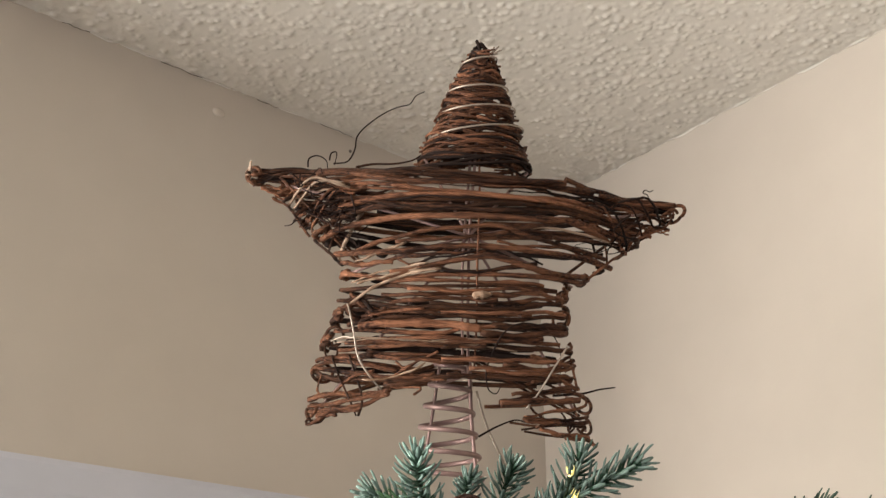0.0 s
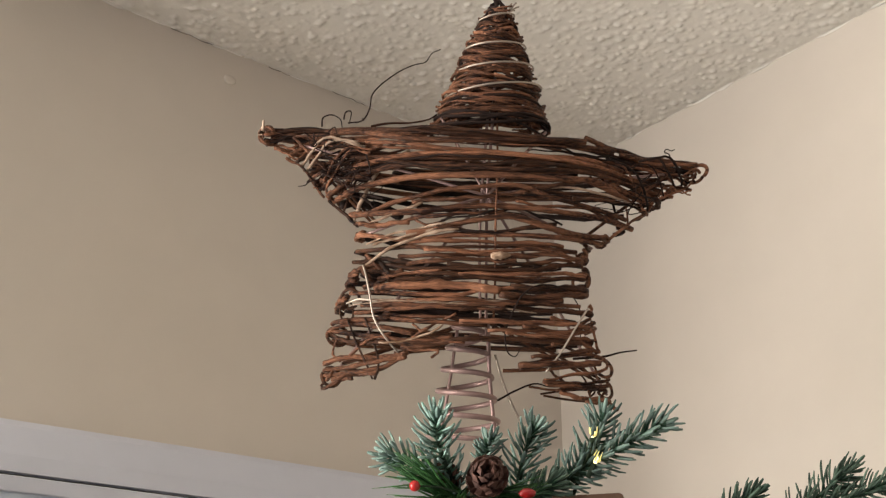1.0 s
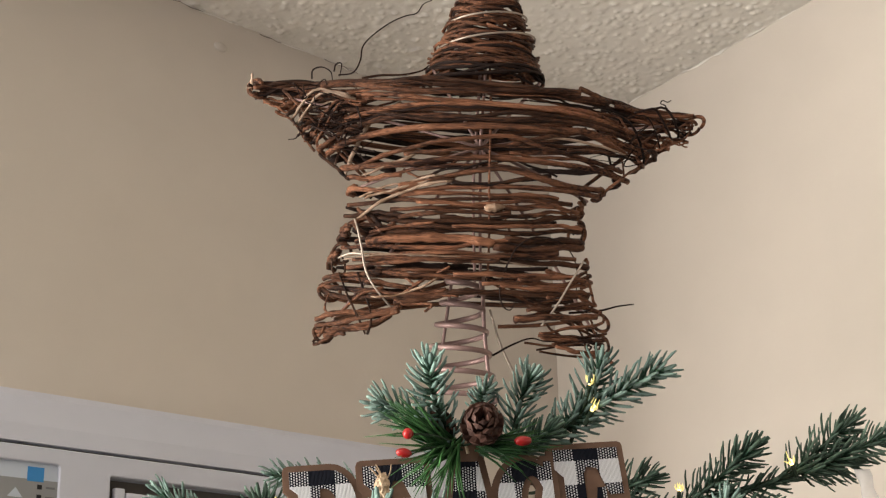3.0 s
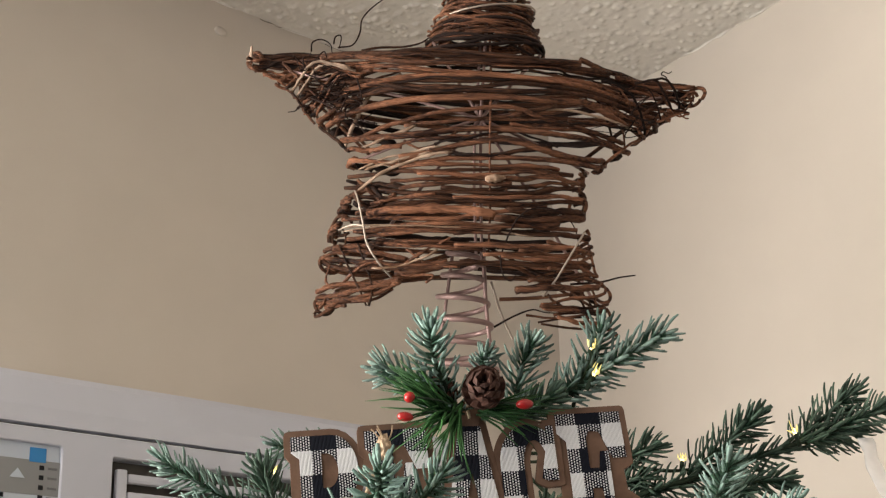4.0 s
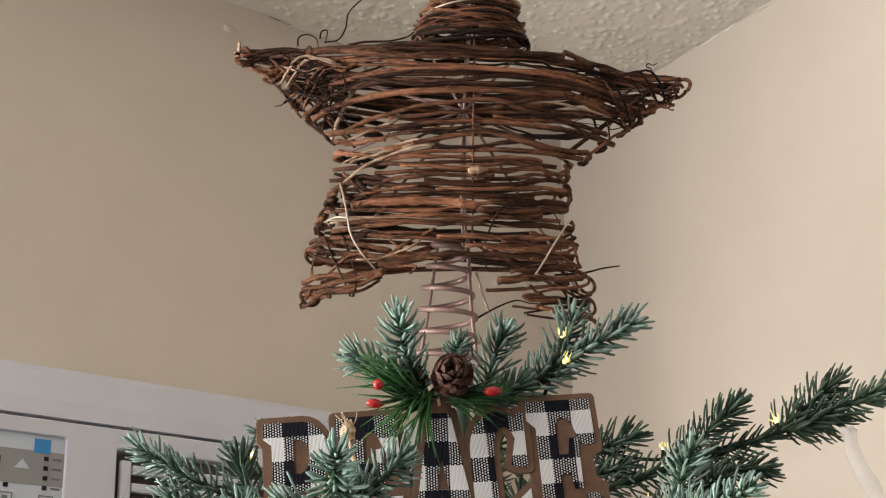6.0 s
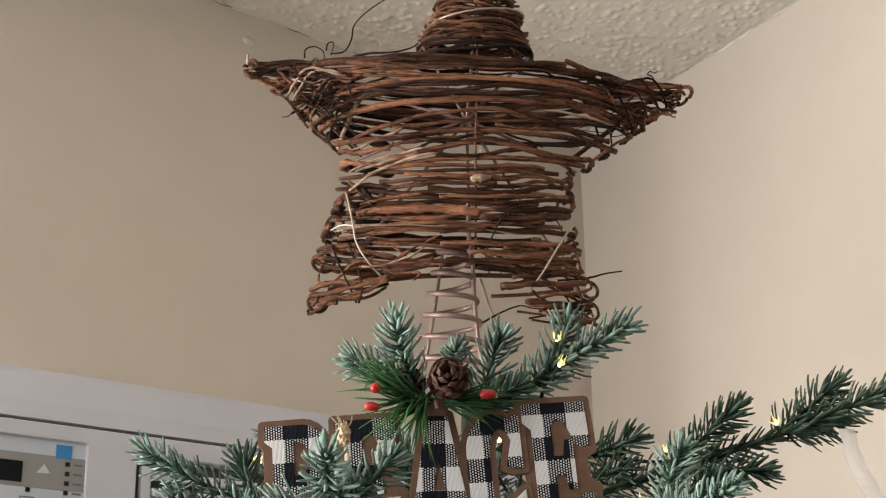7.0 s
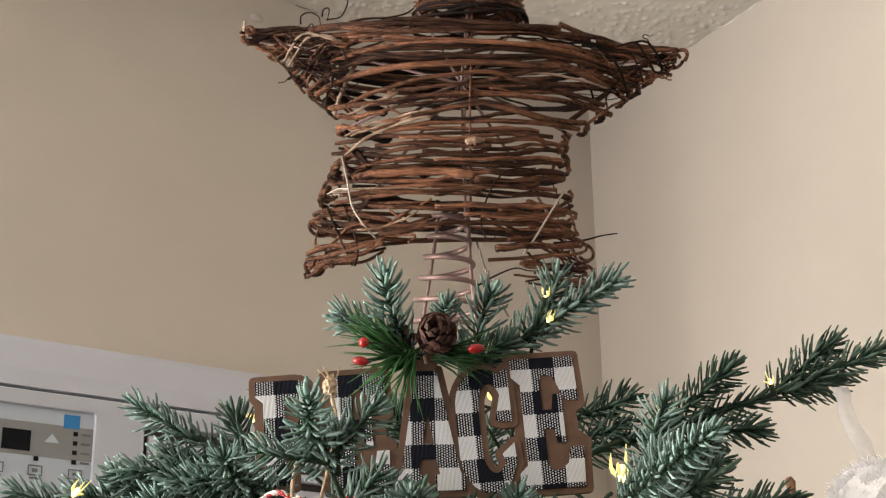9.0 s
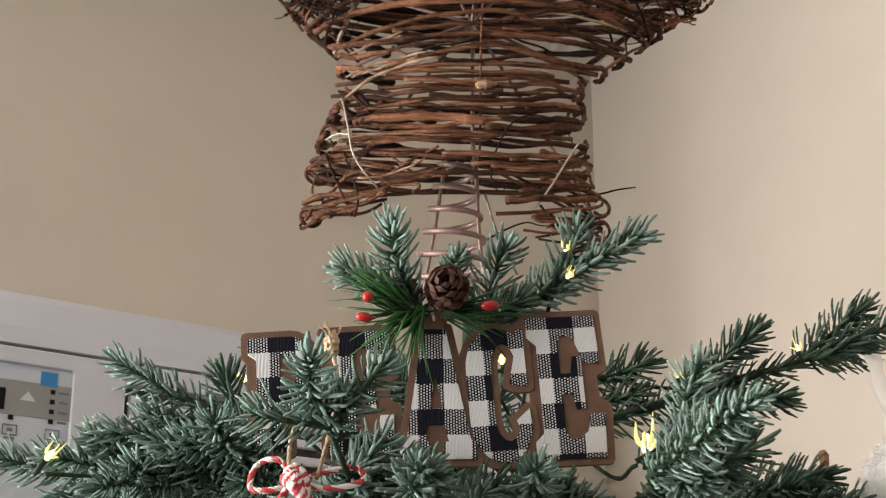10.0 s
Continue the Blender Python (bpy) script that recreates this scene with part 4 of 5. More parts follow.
    tendril((0.0141, -0.039, 0.041), (0.010, -0.052, 0.039), (0.012, -0.0635, 0.036), (0.0175, -0.0665, 0.034), (0.021, -0.061, 0.034))
    for _ in range(30):
        side = rng.choice((-1, -1, -1, 1))
        cv = rng.uniform(0.03, 0.072 if side < 0 else 0.056)
        c = Vector(((left_edge(cv) if side < 0 else right_edge(cv)) * rng.uniform(0.72, 0.88), cv, 0.016))
        pts = [c + Vector((rng.uniform(-0.012, 0.012), rng.uniform(-0.008, 0.010), rng.uniform(-0.006, 0.010))) for _ in range(4)]
        tendril(*pts, r=rng.uniform(0.0003, 0.0006))
    for k in range(9):
        e = Vector((-0.149, 0.079, 0.002))
        tendril(e + Vector((0.012, rng.uniform(-0.004, 0.004), 0)), e, e + Vector((rng.uniform(-0.006, 0.001), rng.uniform(-0.004, 0.009), rng.uniform(-0.004, 0.006))), r=0.0011, mat=VINE_PALE if k % 3 else VINE)

    # coil foot that slips over the top of the tree
    def coil():
        pts, rad = [], []
        for i in range(241):
            s = i / 240
            a = 2 * math.pi * 5.6 * s
            w = 0.0105 + 0.0145 * s
            c = Vector((-0.0090 - 0.0012 * s, -0.044 - 0.080 * s, 0.004))
            pts.append(c + Vector((-w * math.cos(a), -0.0012 * math.cos(a), w * math.sin(a))))
            rad.append(0.0018)
        return tube("coil", pts, rad, COPPER_WIRE, 10)

    part("coil", coil(), COPPER_WIRE, star, "mauve-brown wire coil")
    rod((0.010, -0.062, 0.0), (0.018, -0.085, -0.002), (0.032, -0.112, -0.004), r=0.0009, mat=SILVER, name="light_wire", n=8)
    rod((0.003, -0.040, 0.010), (0.005, -0.080, 0.012), (0.010, -0.125, 0.014), r=0.0015)
    rod((-0.016, -0.045, 0.004), (-0.021, -0.085, 0.006), (-0.027, -0.125, 0.006), r=0.0012)


grapevine_star()


# ---- the Christmas tree ----
AXIS = Vector((-0.592, 0.573, 0.0))
tree = thing("christmas_tree", Matrix.Identity(4), "artificial green Christmas tree with blue-green needles", "christmas tree")
trunk_line = [AXIS + Vector((0, 0, z)) for z in (0.06, 0.6, 1.2, 1.6, 1.845)]
part("trunk", tube("trunk", trunk_line, (0.018, 0.017, 0.016, 0.010, 0.0035), POLE, 10), POLE, tree, "green metal pole")
for k in range(3):
    a = k * 2.094 + 0.4
    foot = AXIS + Vector((0.32 * math.cos(a), 0.32 * math.sin(a), 0.012))
    part("stand_leg", tube("stand_leg", smooth_line((AXIS + Vector((0, 0, 0.14)), AXIS.lerp(foot, 0.5) + Vector((0, 0, 0.07)), foot), 10), 0.012, POLE, 8), POLE, tree)


def needles(points, rng, length=0.0165, width=0.0019, every=0.00048, spread=62, verts=None, faces=None):
    """Flat blunt needles set in a spiral round a stem, bending slightly forward."""
    verts, faces = verts if verts is not None else [], faces if faces is not None else []
    pts = [Vector(p) for p in points]
    total = sum((b - a).length for a, b in zip(pts, pts[1:]))
    count = int(total / every)
    roll = rng.uniform(0, 6.3)
    for i in range(count):
        s = (i + rng.random()) / count
        j = min(int(s * (len(pts) - 1)), len(pts) - 2)
        f = s * (len(pts) - 1) - j
        p = pts[j].lerp(pts[j + 1], f)
        way = (pts[j + 1] - pts[j]).normalized()
        ref = way.orthogonal().normalized()
        roll += 2.39996 + rng.uniform(-0.35, 0.35)
        out = Matrix.Rotation(roll, 3, way) @ ref
        lean = radians(spread - 30 * s ** 5 + rng.uniform(-9, 9))
        n1 = (way * math.cos(lean) + out * math.sin(lean)).normalized()
        lean2 = lean - radians(rng.uniform(4, 26))
        twist = Matrix.Rotation(rng.uniform(-0.25, 0.25), 3, way)
        n2 = twist @ (way * math.cos(lean2) + out * math.sin(lean2)).normalized()
        L = length * rng.uniform(0.7, 1.12) * (1 - 0.3 * s ** 4)
        side = way.cross(out).normalized()
        w = width * rng.uniform(0.75, 1.1) / 2
        k = len(verts)
        p1 = p + n1 * L * 0.4
        p2 = p1 + (n1 + n2).normalized() * L * 0.38
        p3 = p2 + n2 * L * 0.18
        up = side.cross(n1)
        for q, ww in ((p, w * 0.7), (p1, w), (p2, w), (p3, w * 0.6)):
            verts += [q + side * ww, q + up * ww * 0.8, q - side * ww, q - up * ww * 0.55]
        for a in (0, 4, 8):
            for b in range(4):
                c = (b + 1) % 4
                faces.append((k + a + b, k + a + c, k + a + 4 + c, k + a + 4 + b))
        faces.append((k + 12, k + 13, k + 14, k + 15))
    return verts, faces


def sprig_mesh(base, tip, mat, seed, sag=0.0, length=0.0168, every=0.00062, width=0.0019, spread=62):
    rng = random.Random(seed)
    a, b = Vector(base), Vector(tip)
    side = (b - a).orthogonal().normalized() * rng.uniform(-0.004, 0.004)
    line = smooth_line((a, a.lerp(b, 0.5) + side + Vector((0, 0, sag)), a.lerp(b, 1 - 0.011 / max((b - a).length, 0.02))), 10)
    v, f = needles(line, rng, length, width, every, spread)
    me = mesh_of("needles", v, f, mat, smooth=True)
    me.materials.append(NEEDLE_ROOT)
    me.polygons.foreach_set("material_index", [1 if i % 13 < 4 else 0 for i in range(len(f))])
    v2, f2 = tube_data(line, [0.0017 * (1 - 0.5 * i / 10) for i in range(11)], 6)
    me2 = mesh_of("stem", v2, f2, BRANCH_BARK, smooth=True)
    return me, me2


seed_count = 0


def branch(root, *line, r=0.0017):
    """A wire branch from the pole at height root along the line of points."""
    pts = smooth_line((AXIS + Vector((0, 0, root)), *line), 14)
    return part("branch", tube("branch", pts, [r * (1.3 - 0.6 * i / 14) for i in range(15)], BRANCH_BARK, 6), BRANCH_BARK, tree)


def sprig(parent, base, tip, mat=NEEDLE_BLUE, **more):
    global seed_count
    seed_count += 1
    if mat is NEEDLE_GREEN:
        more = {"length": 0.0190, "every": 0.00058, "width": 0.0022, "spread": 56, **more}
    leaf, stem = sprig_mesh(base, tip, mat, seed_count, **more)
    part("needles", leaf, mat, parent)
    part("twig", stem, BRANCH_BARK, parent)


G, B, P = NEEDLE_GREEN, NEEDLE_BLUE, NEEDLE_PALE
BROAD = {"length": 0.0178, "width": 0.0023, "every": 0.00066, "spread": 58}
# the tip in front of the coil
b = branch(1.70, (-0.52, 0.51, 1.735), (-0.478, 0.474, 1.765))
sprig(b, (-0.476, 0.460, 1.766), (-0.488, 0.410, 1.792), B, **BROAD)
sprig(b, (-0.475, 0.459, 1.769), (-0.450, 0.419, 1.809), P, **BROAD)
sprig(b, (-0.484, 0.484, 1.782), (-0.465, 0.474, 1.811), B, length=0.012, width=0.0024, every=0.0005)
sprig(b, (-0.478, 0.499, 1.773), (-0.455, 0.499, 1.820), B, **BROAD)
sprig(b, (-0.470, 0.492, 1.767), (-0.397, 0.546, 1.813), B, **BROAD)
sprig(b, (-0.447, 0.512, 1.780), (-0.423, 0.521, 1.822), B, **BROAD)
sprig(b, (-0.470, 0.485, 1.765), (-0.440, 0.505, 1.782), G, **BROAD)
# the branch towards the second wall
b = branch(1.66, (-0.555, 0.600, 1.725), (-0.515, 0.617, 1.752), (-0.487, 0.675, 1.775), (-0.455, 0.729, 1.796))
sprig(b, (-0.500, 0.660, 1.772), (-0.457, 0.692, 1.812), G)
sprig(b, (-0.466, 0.718, 1.791), (-0.432, 0.759, 1.833), G)
sprig(b, (-0.459, 0.724, 1.793), (-0.405, 0.782, 1.824), G)
sprig(b, (-0.461, 0.722, 1.794), (-0.440, 0.768, 1.806), G)
sprig(b, (-0.490, 0.668, 1.766), (-0.450, 0.706, 1.765), G)
sprig(b, (-0.525, 0.612, 1.750), (-0.458, 0.724, 1.794), G, every=0.0009)
sprig(b, (-0.543, 0.617, 1.778), (-0.499, 0.645, 1.790), G)
sprig(b, (-0.538, 0.616, 1.760), (-0.500, 0.638, 1.770), G)
# a short branch between the sign and the first wall
b = branch(1.68, (-0.598, 0.53, 1.755), (-0.601, 0.500, 1.775))
sprig(b, (-0.601, 0.505, 1.776), (-0.624, 0.432, 1.783), B)
sprig(b, (-0.600, 0.500, 1.772), (-0.595, 0.448, 1.776), B)
# branches towards the window side of the room
b = branch(1.58, (-0.47, 0.53, 1.655), (-0.385, 0.528, 1.68))
sprig(b, (-0.378, 0.529, 1.688), (-0.357, 0.530, 1.739), P)
sprig(b, (-0.372, 0.505, 1.676), (-0.297, 0.503, 1.698), P, length=0.016)
sprig(b, (-0.385, 0.520, 1.676), (-0.345, 0.520, 1.705), B)
sprig(b, (-0.376, 0.536, 1.682), (-0.346, 0.557, 1.698), G)
b = branch(1.56, (-0.49, 0.61, 1.655), (-0.420, 0.600, 1.685))
sprig(b, (-0.420, 0.600, 1.685), (-0.384, 0.652, 1.702), G)
sprig(b, (-0.425, 0.600, 1.680), (-0.372, 0.612, 1.690), G)
# branches towards the first wall
b = branch(1.60, (-0.575, 0.49, 1.68), (-0.545, 0.405, 1.712))
sprig(b, (-0.537, 0.400, 1.714), (-0.564, 0.331, 1.748), B)
sprig(b, (-0.553, 0.407, 1.719), (-0.559, 0.391, 1.757), G)
sprig(b, (-0.524, 0.388, 1.707), (-0.556, 0.325, 1.706), B)
sprig(b, (-0.545, 0.412, 1.708), (-0.560, 0.345, 1.722), B)
b = branch(1.57, (-0.61, 0.48, 1.665), (-0.588, 0.423, 1.70))
sprig(b, (-0.588, 0.420, 1.715), (-0.620, 0.350, 1.717), B)
sprig(b, (-0.580, 0.410, 1.692), (-0.575, 0.330, 1.682), B)
sprig(b, (-0.575, 0.385, 1.685), (-0.606, 0.285, 1.701), B)
# branches towards the camera
b = branch(1.57, (-0.48, 0.44, 1.655), (-0.420, 0.378, 1.685))
sprig(b, (-0.428, 0.382, 1.692), (-0.385, 0.345, 1.707), P)
sprig(b, (-0.423, 0.380, 1.690), (-0.393, 0.393, 1.718), B)
sprig(b, (-0.416, 0.376, 1.686), (-0.433, 0.338, 1.691), B)
sprig(b, (-0.425, 0.385, 1.684), (-0.405, 0.372, 1.705), B)
sprig(b, (-0.480, 0.425, 1.690), (-0.445, 0.443, 1.690), B)
sprig(b, (-0.472, 0.444, 1.674), (-0.443, 0.440, 1.692), B)
sprig(b, (-0.470, 0.405, 1.672), (-0.448, 0.430, 1.704), B)
sprig(b, (-0.468, 0.408, 1.668), (-0.462, 0.436, 1.686), G)
b = branch(1.57, (-0.54, 0.50, 1.66), (-0.487, 0.493, 1.68))
sprig(b, (-0.487, 0.493, 1.678), (-0.440, 0.483, 1.684), G)
sprig(b, (-0.457, 0.531, 1.678), (-0.430, 0.494, 1.686), B)
sprig(b, (-0.590, 0.560, 1.74), (-0.560, 0.530, 1.775), G)
sprig(b, (-0.590, 0.575, 1.74), (-0.575, 0.590, 1.790), G)
sprig(b, (-0.560, 0.540, 1.715), (-0.515, 0.500, 1.768), G)
sprig(b, (-0.570, 0.530, 1.730), (-0.540, 0.480, 1.770), G)
sprig(b, (-0.540, 0.570, 1.700), (-0.500, 0.545, 1.745), G)



def fan(parent, base, tip, count, seed, mats, wide=0.7, short=0.8, **more):
    """Side sprigs round a branch's end, drooping rather than rising."""
    rng = random.Random(seed)
    a, c = Vector(base), Vector(tip)
    for k in range(count):
        s = k / count * 0.7
        p = a.lerp(c, s)
        way = (c - a).normalized()
        way = (way + Vector((rng.uniform(-wide, wide), rng.uniform(-wide, wide), rng.uniform(-0.45, 0.12)))).normalized()
        sprig(parent, p, p + way * (c - a).length * short * rng.uniform(0.75, 1.1), mats[k % len(mats)], **more)


b = branch(1.55, (-0.60, 0.50, 1.63), (-0.565, 0.42, 1.67))
fan(b, (-0.555, 0.425, 1.690), (-0.560, 0.335, 1.705), 9, 21, (B, P, B))
fan(b, (-0.510, 0.415, 1.685), (-0.500, 0.350, 1.692), 7, 22, (B, P, B))
fan(b, (-0.545, 0.400, 1.690), (-0.520, 0.335, 1.686), 8, 29, (P, B, B))
fan(b, (-0.480, 0.430, 1.668), (-0.455, 0.395, 1.672), 5, 30, (B, B, P))
b = branch(1.54, (-0.50, 0.50, 1.62), (-0.44, 0.45, 1.655))
fan(b, (-0.470, 0.470, 1.672), (-0.420, 0.410, 1.676), 8, 23, (B, B, G), short=0.7)
fan(b, (-0.480, 0.520, 1.672), (-0.410, 0.480, 1.676), 8, 24, (G, B, G), short=0.7)
b = branch(1.54, (-0.48, 0.56, 1.62), (-0.41, 0.56, 1.66))
fan(b, (-0.430, 0.560, 1.675), (-0.360, 0.540, 1.682), 8, 25, (B, P, G))
fan(b, (-0.440, 0.600, 1.670), (-0.380, 0.640, 1.680), 6, 26, (G, G, B))
fan(b, (-0.500, 0.620, 1.725), (-0.470, 0.660, 1.745), 6, 27, (G,), short=0.9)

# the tiers below, alike sprigs sharing their meshes
stock = []
for k in range(5):
    stock.append(sprig_mesh((0, 0, 0), (0.085, 0, 0.012), (B, G, B, P, G)[k], 900 + k, every=0.001))


def tier(z, reach, count, per, turn):
    rng = random.Random(int(z * 1000))
    for i in range(count):
        a = turn + 2 * math.pi * i / count + rng.uniform(-0.12, 0.12)
        way = Vector((math.cos(a), math.sin(a), 0))
        end = AXIS + way * reach * rng.uniform(0.9, 1.05) + Vector((0, 0, z + rng.uniform(-0.02, 0.02)))
        b = branch(z - 0.06, AXIS + way * reach * 0.5 + Vector((0, 0, z - 0.03)), end)
        for j in range(per):
            s = 0.35 + 0.65 * j / (per - 1)
            base = (AXIS + Vector((0, 0, z - 0.04))).lerp(end, s)
            leaf, stem = stock[rng.randrange(5)]
            yaw = a + (0 if j == per - 1 else (0.75 if j % 2 else -0.75) + rng.uniform(-0.2, 0.2))
            m = Matrix.Translation(base) @ Matrix.Rotation(yaw, 4, "Z") @ Matrix.Rotation(-rng.uniform(0.0, 0.5), 4, "Y") @ Matrix.Rotation(rng.uniform(0, 6), 4, "X")
            for name, me in (("needles", leaf), ("twig", stem)):
                o = part(name, me, None, b)
                o.matrix_basis = m


tier(1.645, 0.17, 9, 4, 0.2)
tier(1.57, 0.28, 9, 4, 0.5)
tier(1.42, 0.36, 10, 6, 0.1)
tier(1.22, 0.44, 11, 6, 0.3)
tier(1.00, 0.52, 12, 6, 0.0)
tier(0.75, 0.60, 12, 7, 0.2)
tier(0.50, 0.66, 12, 7, 0.4)


# ---- string of lights ----
lights = thing("string_lights", Matrix.Identity(4), "dark wire of warm white lights wound into the tree", "string lights")


def bulb(x, y, z, seed, big=1.0, lit=True):
    rng = random.Random(seed)
    way = Vector((rng.uniform(-0.6, 0.6), rng.uniform(-0.6, 0.6), 1)).normalized()
    p = Vector((x, y, z))
    socket = part("socket", tube("socket", (p - way * 0.009, p - way * 0.001), 0.0013, BRANCH_BARK, 8), BRANCH_BARK, lights)
    part("bulb", tube("bulb", [p + way * h * big for h in (-0.001, 0.0005, 0.002, 0.004, 0.005)], [w * big for w in (0.0009, 0.0015, 0.0017, 0.0012, 0.0003)], BULB, 8), BULB, socket, "glowing warm white bulb")
    for k in range(5):
        a = k * 1.257 + rng.random()
        o = (Matrix.Rotation(a, 3, way) @ way.orthogonal().normalized())
        part("bulb_cap", tube("bulb_cap", smooth_line((p, p + way * 0.003 * big + o * 0.003 * big, p + way * rng.uniform(0.003, 0.012) * big + o * rng.uniform(0.002, 0.005) * big), 5), [0.0004 * big, 0.0006 * big, 0.0007 * big, 0.0006 * big, 0.0004 * big, 0.0002], BULB_CAP, 6), BULB_CAP, socket)


bulb(-0.398, 0.530, 1.697, 12, 1.6)
bulb(-0.541, 0.305, 1.687, 2, 0.9)
bulb(-0.457, 0.713, 1.797, 3, 0.8)
bulb(-0.523, 0.610, 1.784, 4, 0.8)
bulb(-0.430, 0.512, 1.801, 5, 0.7)
bulb(-0.432, 0.515, 1.788, 6, 0.7)
bulb(-0.588, 0.422, 1.756, 7, 0.9)
bulb(-0.507, 0.664, 1.783, 8, 0.8)
bulb(-0.545, 0.562, 1.782, 9, 1.0)
bulb(-0.490, 0.436, 1.681, 10, 0.9)
bulb(-0.500, 0.540, 1.684, 11, 0.9)
for line in (((-0.401, 0.526, 1.690), (-0.45, 0.55, 1.70), (-0.545, 0.562, 1.776), (-0.523, 0.610, 1.778), (-0.507, 0.664, 1.777), (-0.457, 0.713, 1.790)),
             ((-0.437, 0.516, 1.794), (-0.455, 0.52, 1.775), (-0.50, 0.54, 1.74), (-0.50, 0.540, 1.68)),
             ((-0.541, 0.305, 1.680), (-0.58, 0.40, 1.70), (-0.588, 0.422, 1.748), (-0.58, 0.50, 1.70), (-0.490, 0.436, 1.675))):
    part("wire", tube("wire", smooth_line(line, 40), 0.0011, BRANCH_BARK, 6), BRANCH_BARK, lights)


for line in (((-0.516, 0.371, 1.705), (-0.512, 0.367, 1.694), (-0.50, 0.36, 1.675)), ((-0.514, 0.374, 1.701), (-0.510, 0.370, 1.690), (-0.505, 0.372, 1.676)),
             ((-0.534, 0.561, 1.790), (-0.530, 0.552, 1.775), (-0.538, 0.546, 1.766), (-0.527, 0.545, 1.756), (-0.53, 0.56, 1.74)), ((-0.53, 0.535, 1.772), (-0.528, 0.556, 1.770), (-0.535, 0.575, 1.776))):
    part("wire", tube("wire", smooth_line(line, 20), 0.0010, BRANCH_BARK, 6), BRANCH_BARK, lights)


# ---- the letter sign ----
SIGN = Matrix(((0.538, 0.0, 0.843, -0.518), (0.843, 0.0, -0.538, 0.388), (0.0, 1.0, 0.0, 0.0), (0, 0, 0, 1)))


def glyph(letter):
    """Outline and holes of a slab letter in a unit box."""
    if letter == "P":
        return [[(0, 0), (0.55, 0), (0.55, 0.13), (0.44, 0.13), (0.44, 0.36), (0.60, 0.36)] + arc(0.60, 0.68, 0.38, 0.32, -90, 90) + [(0, 1), (0, 0.86), (0.12, 0.80), (0.12, 0.13), (0, 0.13)],
                [(0.44, 0.52)] + [(0.44, 0.84)] + arc(0.52, 0.68, 0.17, 0.16, 90, -90)]
    if letter == "E":
        return [[(0, 0), (0.96, 0), (1.0, 0.30), (0.80, 0.30), (0.75, 0.18), (0.62, 0.13), (0.48, 0.13), (0.43, 0.18), (0.43, 0.45), (0.58, 0.45), (0.62, 0.34), (0.74, 0.34), (0.74, 0.71), (0.62, 0.71), (0.58, 0.59), (0.43, 0.59), (0.43, 0.82), (0.48, 0.87),
                 (0.64, 0.86), (0.80, 0.66), (1.0, 0.66), (0.98, 1), (0, 1), (0, 0.86), (0.13, 0.80), (0.13, 0.18), (0, 0.12)]]
    if letter == "A":
        return [[(0, 0), (0.40, 0), (0.40, 0.12), (0.34, 0.13), (0.37, 0.26), (0.60, 0.26), (0.65, 0.13), (0.58, 0.12), (0.58, 0), (1, 0), (1, 0.12), (0.93, 0.14), (0.63, 1), (0.33, 1), (0.10, 0.14), (0, 0.12)],
                [(0.40, 0.38), (0.47, 0.62), (0.50, 0.62), (0.58, 0.38)]]
    return [arc(0.52, 0.70, 0.52, 0.30, 50, 180) + arc(0.52, 0.32, 0.52, 0.32, 180, 310) + [(1.0, 0.22), (0.98, 0.38), (0.76, 0.30)] + arc(0.62, 0.34, 0.22, 0.19, 330, 180) + arc(0.62, 0.68, 0.22, 0.20, 180, 30) + [(0.70, 0.58), (0.80, 0.56), (0.98, 0.56), (0.98, 0.98), (0.86, 0.98)]]


def board(letter):
    """Outline of the backing board of a letter, its counters filled."""
    if letter == "P":
        return [(0, 0), (0.55, 0), (0.55, 0.34), (0.62, 0.36)] + arc(0.60, 0.68, 0.38, 0.32, -80, 90) + [(0, 1), (0, 0.86), (0.08, 0.80), (0.08, 0.13), (0, 0.13)]
    if letter == "E":
        return [(0, 0), (0.98, 0), (1.02, 0.34), (0.86, 0.40), (0.84, 0.60), (1.0, 0.64), (0.98, 1), (0, 1), (0, 0.84), (0.08, 0.80), (0.08, 0.18), (0, 0.14)]
    if letter == "A":
        return [(0, 0), (1, 0), (1, 0.12), (0.93, 0.14), (0.64, 1), (0.32, 1), (0.10, 0.14), (0, 0.12)]
    return glyph(letter)[0]


def outset(loop, d):
    """The loop moved outward by d, its corners rounded off by the mitre's limit."""
    area = sum(a[0] * b[1] - b[0] * a[1] for a, b in zip(loop, loop[1:] + loop[:1]))
    s = 1 if area > 0 else -1
    out = []
    n = len(loop)
    for i in range(n):
        p, a, b = Vector(loop[i]), Vector(loop[i - 1]), Vector(loop[(i + 1) % n])
        e1, e2 = (p - a).normalized(), (b - p).normalized()
        n1, n2 = Vector((e1.y, -e1.x)) * s, Vector((e2.y, -e2.x)) * s
        if e1.cross(e2) * s > 0.5:
            out += [tuple(p + (n1 * 0.92 + n2 * 0.25).normalized() * d), tuple(p + (n1 + n2).normalized() * d * 1.08), tuple(p + (n2 * 0.92 + n1 * 0.25).normalized() * d)]
        else:
            m = (n1 + n2)
            m = m.normalized() if m.length > 1e-6 else n1
            out.append(tuple(p + m * d / max(m.dot(n1), 0.6)))
    return out


sign = thing("letter_sign", SIGN, "brown board sign of black and white plaid letters", "sign")


